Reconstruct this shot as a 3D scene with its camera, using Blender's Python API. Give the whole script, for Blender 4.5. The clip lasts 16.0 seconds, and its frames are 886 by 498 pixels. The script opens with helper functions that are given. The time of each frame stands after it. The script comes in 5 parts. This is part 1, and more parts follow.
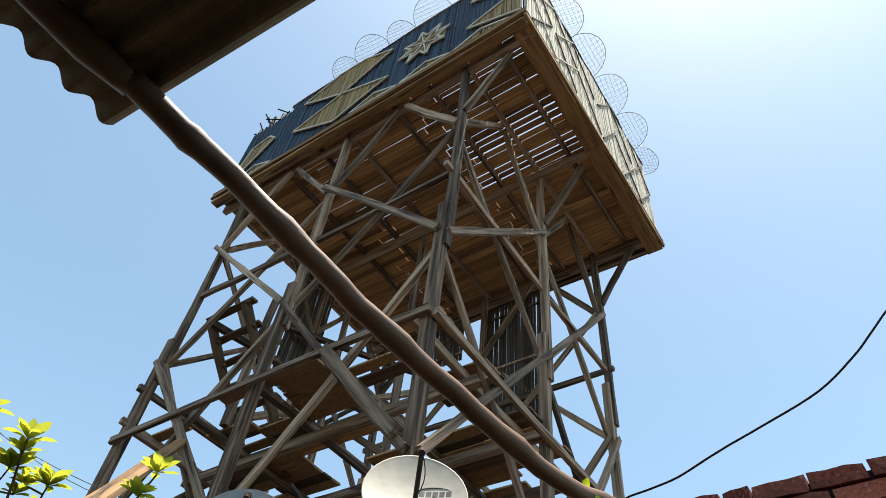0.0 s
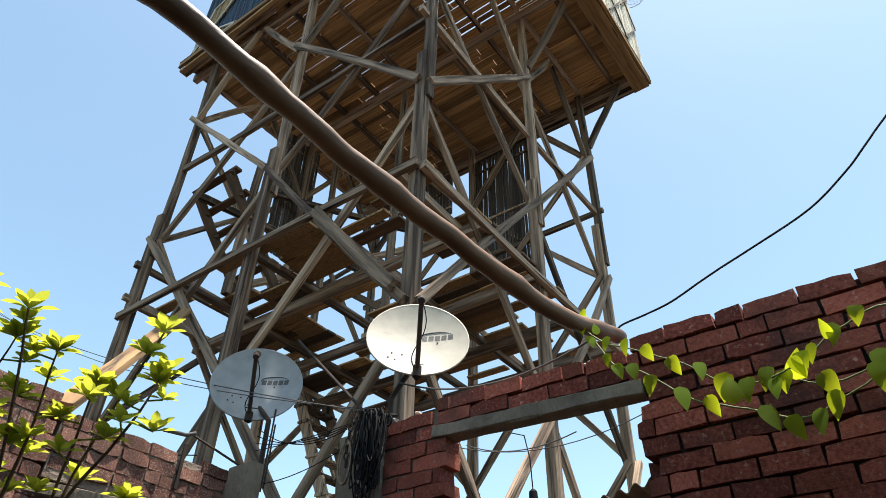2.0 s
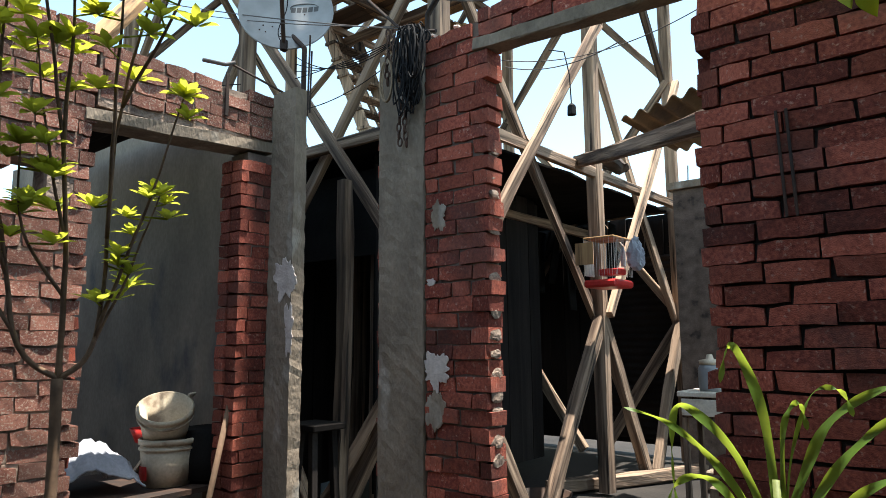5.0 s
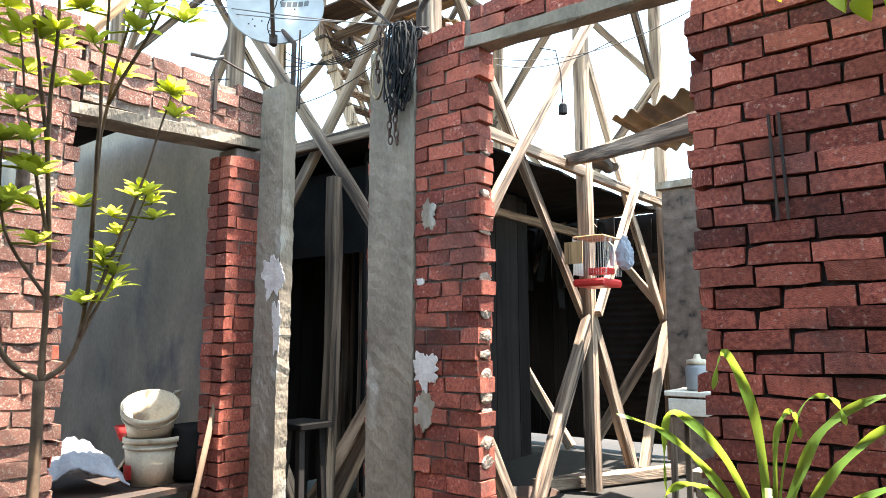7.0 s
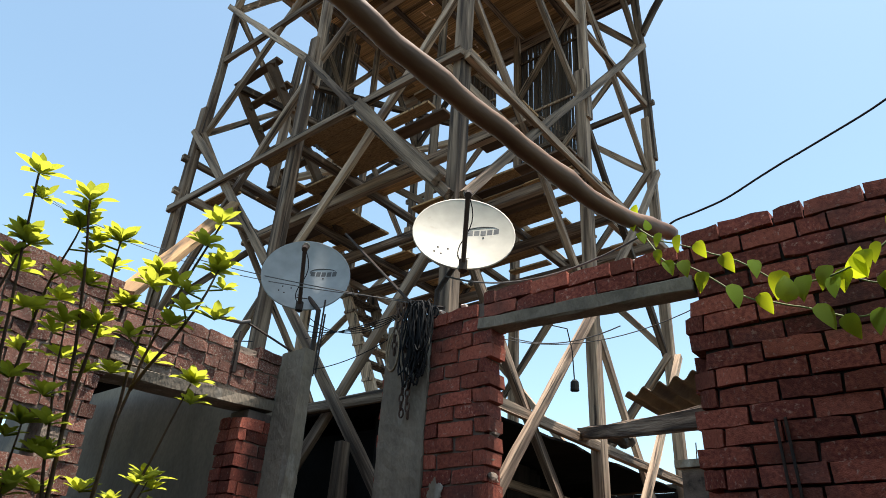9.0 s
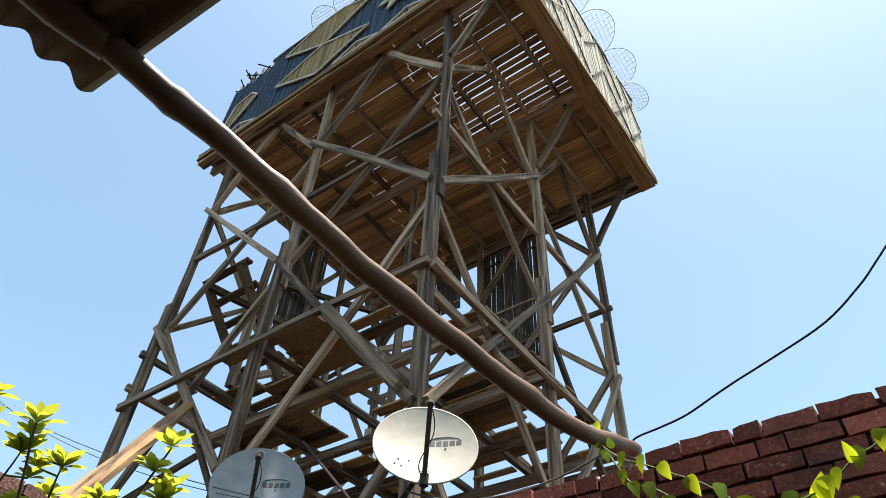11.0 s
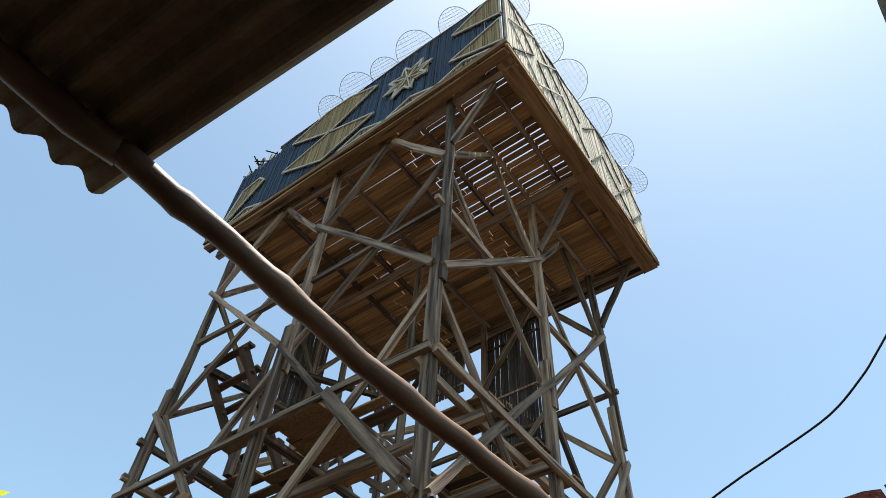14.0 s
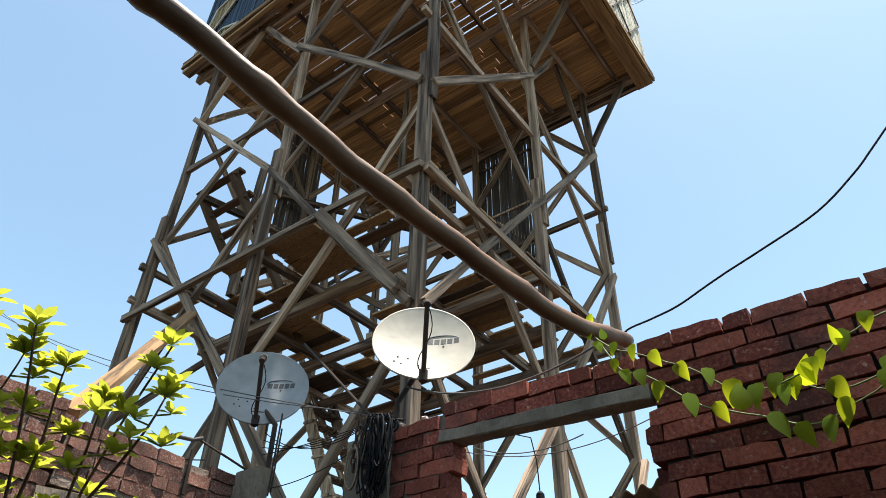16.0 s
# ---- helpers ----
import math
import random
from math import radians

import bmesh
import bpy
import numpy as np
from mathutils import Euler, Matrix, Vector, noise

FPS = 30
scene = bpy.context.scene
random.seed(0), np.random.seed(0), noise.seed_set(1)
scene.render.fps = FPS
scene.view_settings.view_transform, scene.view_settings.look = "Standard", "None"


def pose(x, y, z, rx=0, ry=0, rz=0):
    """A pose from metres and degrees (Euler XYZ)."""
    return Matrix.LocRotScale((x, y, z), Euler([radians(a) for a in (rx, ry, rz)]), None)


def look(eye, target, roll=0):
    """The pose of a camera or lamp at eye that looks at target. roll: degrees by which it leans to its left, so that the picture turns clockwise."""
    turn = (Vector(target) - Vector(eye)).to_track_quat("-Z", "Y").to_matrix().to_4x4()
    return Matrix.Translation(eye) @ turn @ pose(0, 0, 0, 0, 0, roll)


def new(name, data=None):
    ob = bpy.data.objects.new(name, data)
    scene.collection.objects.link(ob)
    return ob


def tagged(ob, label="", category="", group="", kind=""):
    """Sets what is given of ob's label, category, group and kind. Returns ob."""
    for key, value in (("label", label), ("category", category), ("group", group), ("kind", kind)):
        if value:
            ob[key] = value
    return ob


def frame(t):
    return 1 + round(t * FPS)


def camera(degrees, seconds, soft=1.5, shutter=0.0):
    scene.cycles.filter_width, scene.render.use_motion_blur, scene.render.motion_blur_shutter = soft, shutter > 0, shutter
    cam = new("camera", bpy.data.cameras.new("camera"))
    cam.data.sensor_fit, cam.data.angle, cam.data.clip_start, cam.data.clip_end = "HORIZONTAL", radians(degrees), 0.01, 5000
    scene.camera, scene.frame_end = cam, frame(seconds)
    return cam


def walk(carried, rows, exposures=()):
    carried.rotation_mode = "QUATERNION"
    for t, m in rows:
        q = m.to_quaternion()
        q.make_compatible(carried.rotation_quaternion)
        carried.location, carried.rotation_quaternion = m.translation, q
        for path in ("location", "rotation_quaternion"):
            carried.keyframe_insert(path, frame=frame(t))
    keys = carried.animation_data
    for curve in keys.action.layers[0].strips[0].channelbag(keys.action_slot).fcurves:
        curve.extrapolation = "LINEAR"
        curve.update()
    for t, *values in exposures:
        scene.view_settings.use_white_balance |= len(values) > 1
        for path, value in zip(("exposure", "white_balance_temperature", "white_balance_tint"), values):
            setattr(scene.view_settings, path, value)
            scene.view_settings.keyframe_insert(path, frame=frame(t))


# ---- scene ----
cam = camera(66.16, 16.0, soft=0.7)
BASE = 1.3
# seconds, place in metres, turn in degrees
PATH = [
    (0.00, 0.012, 0.010, 1.393, 139.38, -5.00, 34.06),
    (0.50, -0.003, 0.016, 1.391, 136.46, -3.88, 35.09),
    (1.00, -0.014, 0.033, 1.398, 133.56, -2.47, 35.51),
    (1.50, -0.024, 0.051, 1.398, 130.63, -1.69, 35.70),
    (2.00, -0.039, 0.059, 1.390, 127.35, -1.10, 36.26),
    (2.50, -0.055, 0.058, 1.369, 123.06, -0.90, 37.53),
    (3.00, -0.068, 0.060, 1.346, 118.67, -0.61, 38.74),
    (3.50, -0.084, 0.065, 1.335, 114.51, 0.21, 39.87),
    (4.00, -0.105, 0.078, 1.309, 108.31, 0.97, 39.91),
    (4.50, -0.124, 0.097, 1.288, 103.20, 0.55, 39.84),
    (4.70, -0.132, 0.105, 1.279, 101.08, 0.45, 39.73),
    (5.30, -0.142, 0.108, 1.280, 95.00, 0.26, 39.43),
    (5.90, -0.151, 0.112, 1.281, 91.80, 0.07, 39.12),
    (6.35, -0.157, 0.114, 1.282, 91.60, -0.05, 38.92),
    (6.80, -0.163, 0.116, 1.283, 95.09, -0.18, 38.72),
    (7.00, -0.158, 0.116, 1.300, 97.50, -0.00, 38.50),
    (7.50, -0.135, 0.102, 1.336, 106.24, -1.26, 38.91),
    (8.00, -0.102, 0.077, 1.383, 112.37, -2.22, 39.56),
    (8.20, -0.090, 0.062, 1.392, 113.89, -2.54, 39.99),
    (10.30, -0.066, 0.050, 1.412, 127.24, -2.24, 35.67),
    (10.50, -0.054, 0.038, 1.426, 129.37, -2.19, 35.46),
    (11.00, -0.032, 0.006, 1.443, 134.90, -2.30, 35.97),
    (11.50, -0.007, -0.009, 1.458, 138.63, -1.66, 36.23),
    (12.00, 0.016, -0.030, 1.459, 141.95, -1.62, 35.88),
    (12.50, 0.038, -0.046, 1.442, 143.48, -1.79, 36.27),
    (13.00, 0.035, -0.039, 1.457, 143.40, -1.76, 36.50),
    (13.50, 0.029, -0.040, 1.458, 143.01, -2.09, 36.52),
    (14.00, 0.022, -0.036, 1.456, 141.52, -2.42, 36.38),
    (14.50, 0.009, -0.026, 1.456, 139.58, -2.17, 36.51),
    (15.00, -0.005, -0.010, 1.438, 136.22, -2.42, 37.10),
    (15.50, -0.021, 0.010, 1.431, 132.28, -1.80, 37.20),
    (16.00, -0.037, 0.039, 1.425, 127.08, -0.93, 36.77),
]
walk(cam, [(t, pose(x, y, z, rx, ry, rz)) for t, x, y, z, rx, ry, rz in PATH],
     exposures=[(t, BASE + e) for t, e in ((0.0, -0.15), (0.8, 0.0), (3.0, 0.0), (3.5, 0.0), (4.2, 0.13), (4.7, 0.33), (5.6, 1.3), (6.2, 2.0), (6.8, 2.15), (7.1, 2.12), (7.4, 1.45), (7.8, 0.2), (8.2, -0.1), (9.2, 0.0), (11.0, 0.0), (12.2, -0.22), (13.6, -0.22), (15.0, 0.0), (16.0, 0.0))])

# ---- world and sun ----
SUN_AZ, SUN_EL = radians(68), radians(79)   # clockwise from +y
world = bpy.data.worlds.new("sky")
scene.world = world
world.use_nodes = True
wn = world.node_tree.nodes
sky = wn.new("ShaderNodeTexSky")
sky.sky_type, sky.sun_disc = "NISHITA", False
sky.sun_elevation, sky.sun_rotation = SUN_EL, SUN_AZ
sky.air_density, sky.dust_density, sky.ozone_density, sky.altitude = 1.0, 1.05, 2.0, 20
wn["Background"].inputs["Strength"].default_value = 0.135
haze = wn.new("ShaderNodeVectorMath")     # the dusty air's tint
haze.operation = "MULTIPLY"
haze.inputs[1].default_value = (0.99, 1.0, 0.83)
world.node_tree.links.new(sky.outputs[0], haze.inputs[0])
world.node_tree.links.new(haze.outputs[0], wn["Background"].inputs["Color"])
sun = new("sun", bpy.data.lights.new("sun", "SUN"))
sun.data.energy, sun.data.angle, sun.data.color = 4.3, radians(0.55), (1.0, 0.95, 0.87)
sun_from = Vector((math.sin(SUN_AZ) * math.cos(SUN_EL), math.cos(SUN_AZ) * math.cos(SUN_EL), math.sin(SUN_EL)))
sun.matrix_world = look(sun_from * 60, (0, 0, 0))

# ---- materials ----
def material(name, col, col2=None, rough=0.8, scale=6.0, stretch=(1, 1, 1), fine=60.0, bump=0.3, metal=0.0,
             spots=None, spot_scale=3.0, spot_amount=0.4, per_object=0.0, per_island=0.0, coords="Object", transl=None, bump_dist=0.004, spec=0.35, hue=0.0, soot=None):
    """Two-scale noise between two colours, an optional third as stains, and a fine relief."""
    m = bpy.data.materials.new(name)
    m.use_nodes = True
    nt = m.node_tree
    N, L = nt.nodes, nt.links
    bsdf = N["Principled BSDF"]
    tc = N.new("ShaderNodeTexCoord")
    mp = N.new("ShaderNodeMapping")
    mp.inputs["Scale"].default_value = stretch
    info = N.new("ShaderNodeObjectInfo")
    shift = N.new("ShaderNodeVectorMath")
    shift.operation = "MULTIPLY_ADD"
    shift.inputs[1].default_value = (37.0, 53.0, 71.0)
    L.new(info.outputs["Random"], shift.inputs[0])
    L.new(tc.outputs[coords], shift.inputs[2])
    L.new(shift.outputs[0], mp.inputs["Vector"])
    n1 = N.new("ShaderNodeTexNoise")
    n1.inputs["Scale"].default_value, n1.inputs["Detail"].default_value = scale, 6.0
    L.new(mp.outputs[0], n1.inputs["Vector"])
    n2 = N.new("ShaderNodeTexNoise")
    n2.inputs["Scale"].default_value, n2.inputs["Detail"].default_value = fine, 4.0
    L.new(mp.outputs[0], n2.inputs["Vector"])
    r1 = N.new("ShaderNodeMapRange")
    r1.inputs["From Min"].default_value, r1.inputs["From Max"].default_value = 0.32, 0.68
    L.new(n1.outputs["Fac"], r1.inputs["Value"])
    mix = N.new("ShaderNodeMix")
    mix.data_type = "RGBA"
    mix.inputs["A"].default_value = (*col, 1)
    mix.inputs["B"].default_value = (*(col2 or [c * 0.7 for c in col]), 1)
    fac = r1.outputs[0]
    if hue:   # each piece leans to one of the two colours
        lean = N.new("ShaderNodeMapRange")
        lean.inputs["To Min"].default_value, lean.inputs["To Max"].default_value = -hue, hue
        chance = N.new("ShaderNodeTexWhiteNoise")
        chance.noise_dimensions = "1D"
        L.new(info.outputs["Random"], chance.inputs["W"])
        L.new(chance.outputs["Value"], lean.inputs["Value"])
        su = N.new("ShaderNodeMath")
        su.operation, su.use_clamp = "ADD", True
        L.new(fac, su.inputs[0])
        L.new(lean.outputs[0], su.inputs[1])
        fac = su.outputs[0]
    L.new(fac, mix.inputs["Factor"])
    out = mix.outputs["Result"]
    if spots:
        n3 = N.new("ShaderNodeTexNoise")
        n3.inputs["Scale"].default_value, n3.inputs["Detail"].default_value = spot_scale, 8.0
        L.new(mp.outputs[0], n3.inputs["Vector"])
        r3 = N.new("ShaderNodeMapRange")
        r3.inputs["From Min"].default_value, r3.inputs["From Max"].default_value = 0.68 - spot_amount * 0.3, 0.80 - spot_amount * 0.3
        L.new(n3.outputs["Fac"], r3.inputs["Value"])
        mx = N.new("ShaderNodeMix")
        mx.data_type = "RGBA"
        mx.inputs["B"].default_value = (*spots, 1)
        L.new(out, mx.inputs["A"])
        L.new(r3.outputs[0], mx.inputs["Factor"])
        out = mx.outputs["Result"]
    if soot:   # stains that run over many pieces
        geo = N.new("ShaderNodeNewGeometry")
        n4 = N.new("ShaderNodeTexNoise")
        n4.inputs["Scale"].default_value, n4.inputs["Detail"].default_value = soot[1], 7.0
        L.new(geo.outputs["Position"], n4.inputs["Vector"])
        r4 = N.new("ShaderNodeMapRange")
        r4.inputs["From Min"].default_value, r4.inputs["From Max"].default_value = 0.52, 0.68
        r4.inputs["To Max"].default_value = soot[2]
        L.new(n4.outputs["Fac"], r4.inputs["Value"])
        mz = N.new("ShaderNodeMix")
        mz.data_type = "RGBA"
        mz.inputs["B"].default_value = (*soot[0], 1)
        L.new(out, mz.inputs["A"])
        L.new(r4.outputs[0], mz.inputs["Factor"])
        out = mz.outputs["Result"]
    # fine grain, and one piece lighter or darker than the next
    grain = N.new("ShaderNodeMapRange")
    grain.inputs["To Min"].default_value, grain.inputs["To Max"].default_value = 0.72, 1.28
    L.new(n2.outputs["Fac"], grain.inputs["Value"])
    val = grain.outputs[0]
    for amount, node, socket in ((per_object, info, "Random"), (per_island, None, "Random Per Island")):
        if amount:
            node = node or N.new("ShaderNodeNewGeometry")
            rr = N.new("ShaderNodeMapRange")
            rr.inputs["To Min"].default_value, rr.inputs["To Max"].default_value = 1 - amount, 1 + amount
            L.new(node.outputs[socket], rr.inputs["Value"])
            mu = N.new("ShaderNodeMath")
            mu.operation = "MULTIPLY"
            L.new(val, mu.inputs[0])
            L.new(rr.outputs[0], mu.inputs[1])
            val = mu.outputs[0]
    vm = N.new("ShaderNodeVectorMath")
    vm.operation = "SCALE"
    L.new(out, vm.inputs[0])
    L.new(val, vm.inputs["Scale"])
    L.new(vm.outputs[0], bsdf.inputs["Base Color"])
    bsdf.inputs["Roughness"].default_value = rough
    bsdf.inputs["Specular IOR Level"].default_value = spec
    bsdf.inputs["Metallic"].default_value = metal
    bp = N.new("ShaderNodeBump")
    bp.inputs["Strength"].default_value, bp.inputs["Distance"].default_value = bump, bump_dist
    L.new(n2.outputs["Fac"], bp.inputs["Height"])
    L.new(bp.outputs[0], bsdf.inputs["Normal"])
    if transl:
        tr = N.new("ShaderNodeBsdfTranslucent")
        tr.inputs["Color"].default_value = (*transl, 1)
        ms = N.new("ShaderNodeMixShader")
        ms.inputs[0].default_value = 0.55
        L.new(bsdf.outputs[0], ms.inputs[1])
        L.new(tr.outputs[0], ms.inputs[2])
        L.new(ms.outputs[0], N["Material Output"].inputs["Surface"])
    return m


M_WOOD = material("weathered_timber", (0.41, 0.29, 0.20), (0.075, 0.048, 0.033), 0.9, 20, (1, 1, 0.05), 110, 1.0, spots=(0.03, 0.021, 0.016), spot_scale=26, spot_amount=0.42, per_object=0.5, bump_dist=0.008, hue=0.35)
M_BOARD = material("old_floor_boards", (0.56, 0.325, 0.14), (0.235, 0.125, 0.054), 0.88, 7, (0.35, 1, 1), 30, 0.9, spots=(0.055, 0.033, 0.02), spot_scale=6, spot_amount=0.32, per_object=0.5)
M_FASCIA = material("sawn_edge_boards", (0.46, 0.275, 0.125), (0.22, 0.12, 0.055), 0.88, 14, (1, 1, 0.07), 70, 0.9, spots=(0.05, 0.032, 0.02), spot_scale=18, spot_amount=0.3, per_object=0.25)
M_SHELFWOOD = material("dark_boards", (0.17, 0.10, 0.06), (0.08, 0.05, 0.03), 0.85, 1.6, (0.15, 1, 1), 36, 0.5, per_object=0.3)
M_BRICK = material("red_clay_brick", (0.325, 0.088, 0.054), (0.15, 0.036, 0.025), 0.92, 4.5, (3.1, 1.6, 1), 14, 0.45, spots=(0.36, 0.19, 0.14), spot_scale=3.5, spot_amount=0.26, per_object=0.45, bump_dist=0.012, spec=0.2, hue=0.45, soot=((0.06, 0.036, 0.03), 3.2, 0.6))
M_DUSTY = material("dusty_brick", (0.35, 0.155, 0.11), (0.20, 0.08, 0.058), 0.92, 4.5, (2.6, 1.6, 1), 24, 1.0, spots=(0.42, 0.32, 0.25), spot_scale=7, spot_amount=0.5, per_object=0.3, bump_dist=0.014, spec=0.2, hue=0.4, soot=((0.15, 0.09, 0.07), 2.5, 0.5))
# the raked joints' deep shadow is put into this mortar's colour
M_MORTAR = material("shadow_dark_mortar", (0.042, 0.033, 0.027), (0.017, 0.013, 0.011), 0.95, 9, (1, 1, 1), 70, 0.9, spots=(0.20, 0.17, 0.14), spot_scale=8, spot_amount=0.08)
M_GREYMORTAR = material("grey_mortar", (0.17, 0.125, 0.098), (0.075, 0.054, 0.043), 0.95, 9, (1, 1, 1), 70, 0.9, spots=(0.03, 0.024, 0.02), spot_scale=9, spot_amount=0.3)
M_DUSTMORTAR = material("crumbling_pale_mortar", (0.30, 0.225, 0.17), (0.15, 0.105, 0.078), 0.95, 12, (1, 1, 1), 60, 1.0, spots=(0.07, 0.045, 0.035), spot_scale=9, spot_amount=0.35, bump_dist=0.012)
M_CONCRETE = material("rough_concrete", (0.255, 0.20, 0.145), (0.14, 0.11, 0.08), 0.94, 5, (1, 1, 0.45), 60, 1.0, spots=(0.37, 0.33, 0.275), spot_scale=4, spot_amount=0.35, bump_dist=0.008)
M_PLASTER = material("grey_cement_plaster", (0.245, 0.20, 0.155), (0.15, 0.122, 0.096), 0.92, 2.4, (1, 1, 0.6), 45, 0.5, spots=(0.11, 0.10, 0.092), spot_scale=2.2, spot_amount=0.4)
M_GYPSUM = material("white_plaster_smear", (0.58, 0.51, 0.455), (0.42, 0.35, 0.305), 0.9, 14, (1, 1, 1), 70, 0.7)
M_GROUND = material("trodden_earth", (0.03, 0.025, 0.021), (0.014, 0.012, 0.0105), 0.95, 1.1, (1, 1, 1), 30, 0.8, coords="Object")
M_SHEET = material("corrugated_cement_sheet", (0.27, 0.19, 0.11), (0.14, 0.095, 0.055), 0.9, 2.5, (1, 1, 1), 45, 0.4, spots=(0.12, 0.09, 0.07), spot_scale=2, spot_amount=0.35)
M_POLE = material("peeled_branch", (0.22, 0.12, 0.066), (0.05, 0.021, 0.012), 0.55, 4, (1, 0.25, 1), 30, 0.5, spec=0.3, bump_dist=0.006, spots=(0.16, 0.06, 0.03), spot_scale=4, spot_amount=0.35)
M_DISH = material("cream_enamel", (0.39, 0.35, 0.285), (0.36, 0.32, 0.255), 0.6, 2, (1, 1, 1), 12, 0.03, spots=(0.20, 0.15, 0.10), spot_scale=9, spot_amount=0.0)
# greyer than the cream enamel: the corner dish's shade is coloured in
M_DISH_GREY = material("shade_grey_enamel", (0.25, 0.255, 0.255), (0.225, 0.23, 0.23), 0.6, 2, (1, 1, 1), 12, 0.03, spots=(0.14, 0.12, 0.10), spot_scale=9, spot_amount=0.0)
M_IRON = material("dark_iron", (0.03, 0.024, 0.021), (0.06, 0.036, 0.026), 0.7, 8, (1, 1, 1), 80, 0.3, spec=0.15)
M_RUST = material("rusty_chain", (0.11, 0.062, 0.042), (0.045, 0.028, 0.021), 0.75, 30, spec=0.2)
M_ROPE = material("old_rope", (0.34, 0.25, 0.16), (0.20, 0.14, 0.085), 0.9, 40)
M_STEEL = material("galvanised_wire", (0.45, 0.44, 0.42), (0.32, 0.30, 0.28), 0.45, 8, metal=0.7)
M_BLUE = material("blue_painted_reeds", (0.04, 0.072, 0.115), (0.022, 0.04, 0.066), 0.8, 5, (1, 1, 0.3), 50, 0.5, spots=(0.09, 0.085, 0.08), spot_scale=8, spot_amount=0.25, per_object=0.4)
M_TAN = material("dry_cane", (0.40, 0.275, 0.12), (0.27, 0.18, 0.078), 0.8, 3, (1, 1, 0.3), 50, 0.4, per_object=0.4)
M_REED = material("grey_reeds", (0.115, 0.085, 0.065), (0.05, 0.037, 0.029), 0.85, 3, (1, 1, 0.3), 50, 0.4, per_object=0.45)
M_TRIM = material("pale_trim_strip", (0.70, 0.64, 0.53), (0.52, 0.46, 0.37), 0.8, 6)
# pale panels, lightened further so the colour carries the loft's east sun
M_PALE = material("pale_sunlit_panel", (0.80, 0.73, 0.58), (0.52, 0.45, 0.34), 0.85, 4, (1, 1, 0.4), 50, 0.5, spots=(0.16, 0.12, 0.09), spot_scale=5, spot_amount=0.2, per_object=0.2)
M_CABLE = material("black_cable", (0.012, 0.012, 0.013), (0.02, 0.019, 0.019), 0.7, 9, spec=0.08)
M_GREYWIRE = material("grey_cable", (0.11, 0.10, 0.095), (0.07, 0.066, 0.062), 0.7, 9, spec=0.1)
M_LEAF = material("young_leaf", (0.21, 0.26, 0.032), (0.125, 0.175, 0.024), 0.5, 30, fine=160, bump=0.2, per_island=0.35, transl=(0.54, 0.56, 0.055))
M_VINE = material("vine_leaf", (0.12, 0.21, 0.014), (0.07, 0.14, 0.01), 0.7, 25, fine=140, bump=0.25, per_object=0.3, transl=(0.66, 0.74, 0.025), spec=0.08)
M_MAIZE = material("maize_leaf", (0.13, 0.23, 0.03), (0.075, 0.15, 0.022), 0.45, 12, (1, 1, 1), fine=120, bump=0.2, per_object=0.2, transl=(0.38, 0.48, 0.05))
M_STEM = material("shrub_bark", (0.20, 0.125, 0.075), (0.10, 0.063, 0.04), 0.85, 20)
M_GREENSTEM = material("green_stem", (0.17, 0.20, 0.05), (0.11, 0.13, 0.04), 0.6, 20)
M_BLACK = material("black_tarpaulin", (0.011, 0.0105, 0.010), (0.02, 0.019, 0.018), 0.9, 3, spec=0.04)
# near black: the shed's inner shade is put into this colour
M_DARKWALL = material("shade_dark_planks", (0.024, 0.02, 0.018), (0.014, 0.012, 0.011), 0.9, 3, per_object=0.4, spec=0.08)
M_WHITEPLASTIC = material("dirty_white_plastic", (0.58, 0.50, 0.37), (0.44, 0.36, 0.25), 0.5, 5, spots=(0.20, 0.145, 0.095), spot_scale=5, spot_amount=0.4)
M_REDPLASTIC = material("red_plastic", (0.55, 0.035, 0.03), (0.42, 0.03, 0.025), 0.4, 8)
M_CLOTH = material("pale_grey_cloth", (0.34, 0.35, 0.385), (0.25, 0.26, 0.295), 0.9, 4)
M_INK = material("dark_ink", (0.06, 0.06, 0.06), None, 0.6)


# ---- building helpers ----
def mesh_of(bm, name, mat, smooth=False):
    me = bpy.data.meshes.new(name)
    bm.to_mesh(me)
    bm.free()
    me.materials.append(mat)
    if smooth:
        for p in me.polygons:
            p.use_smooth = True
    return me


def thing(name, at=(0, 0, 0), label="", category="", group="", kind=""):
    ob = new(name)
    ob.location = at
    return tagged(ob, label, category, group, kind)


def world_of(ob):
    return (world_of(ob.parent) @ ob.matrix_parent_inverse if ob.parent else Matrix.Identity(4)) @ ob.matrix_basis


def part(name, bm, mat, parent, label="", smooth=False):
    """Links a bmesh, given in world metres, as one mesh object under a thing or part."""
    ob = new(name, mesh_of(bm, name, mat, smooth))
    ob.parent = parent
    ob.matrix_parent_inverse = world_of(parent).inverted()
    return tagged(ob, label)


def alone(name, bm, mat, label, category, group="", kind="", smooth=False):
    """A thing of one mesh; its origin goes to the middle of its base."""
    vs = [v.co.copy() for v in bm.verts]
    c = Vector(((min(v.x for v in vs) + max(v.x for v in vs)) / 2, (min(v.y for v in vs) + max(v.y for v in vs)) / 2, min(v.z for v in vs)))
    bmesh.ops.translate(bm, verts=bm.verts, vec=-c)
    ob = new(name, mesh_of(bm, name, mat, smooth))
    ob.location = c
    return tagged(ob, label, category, group, kind)


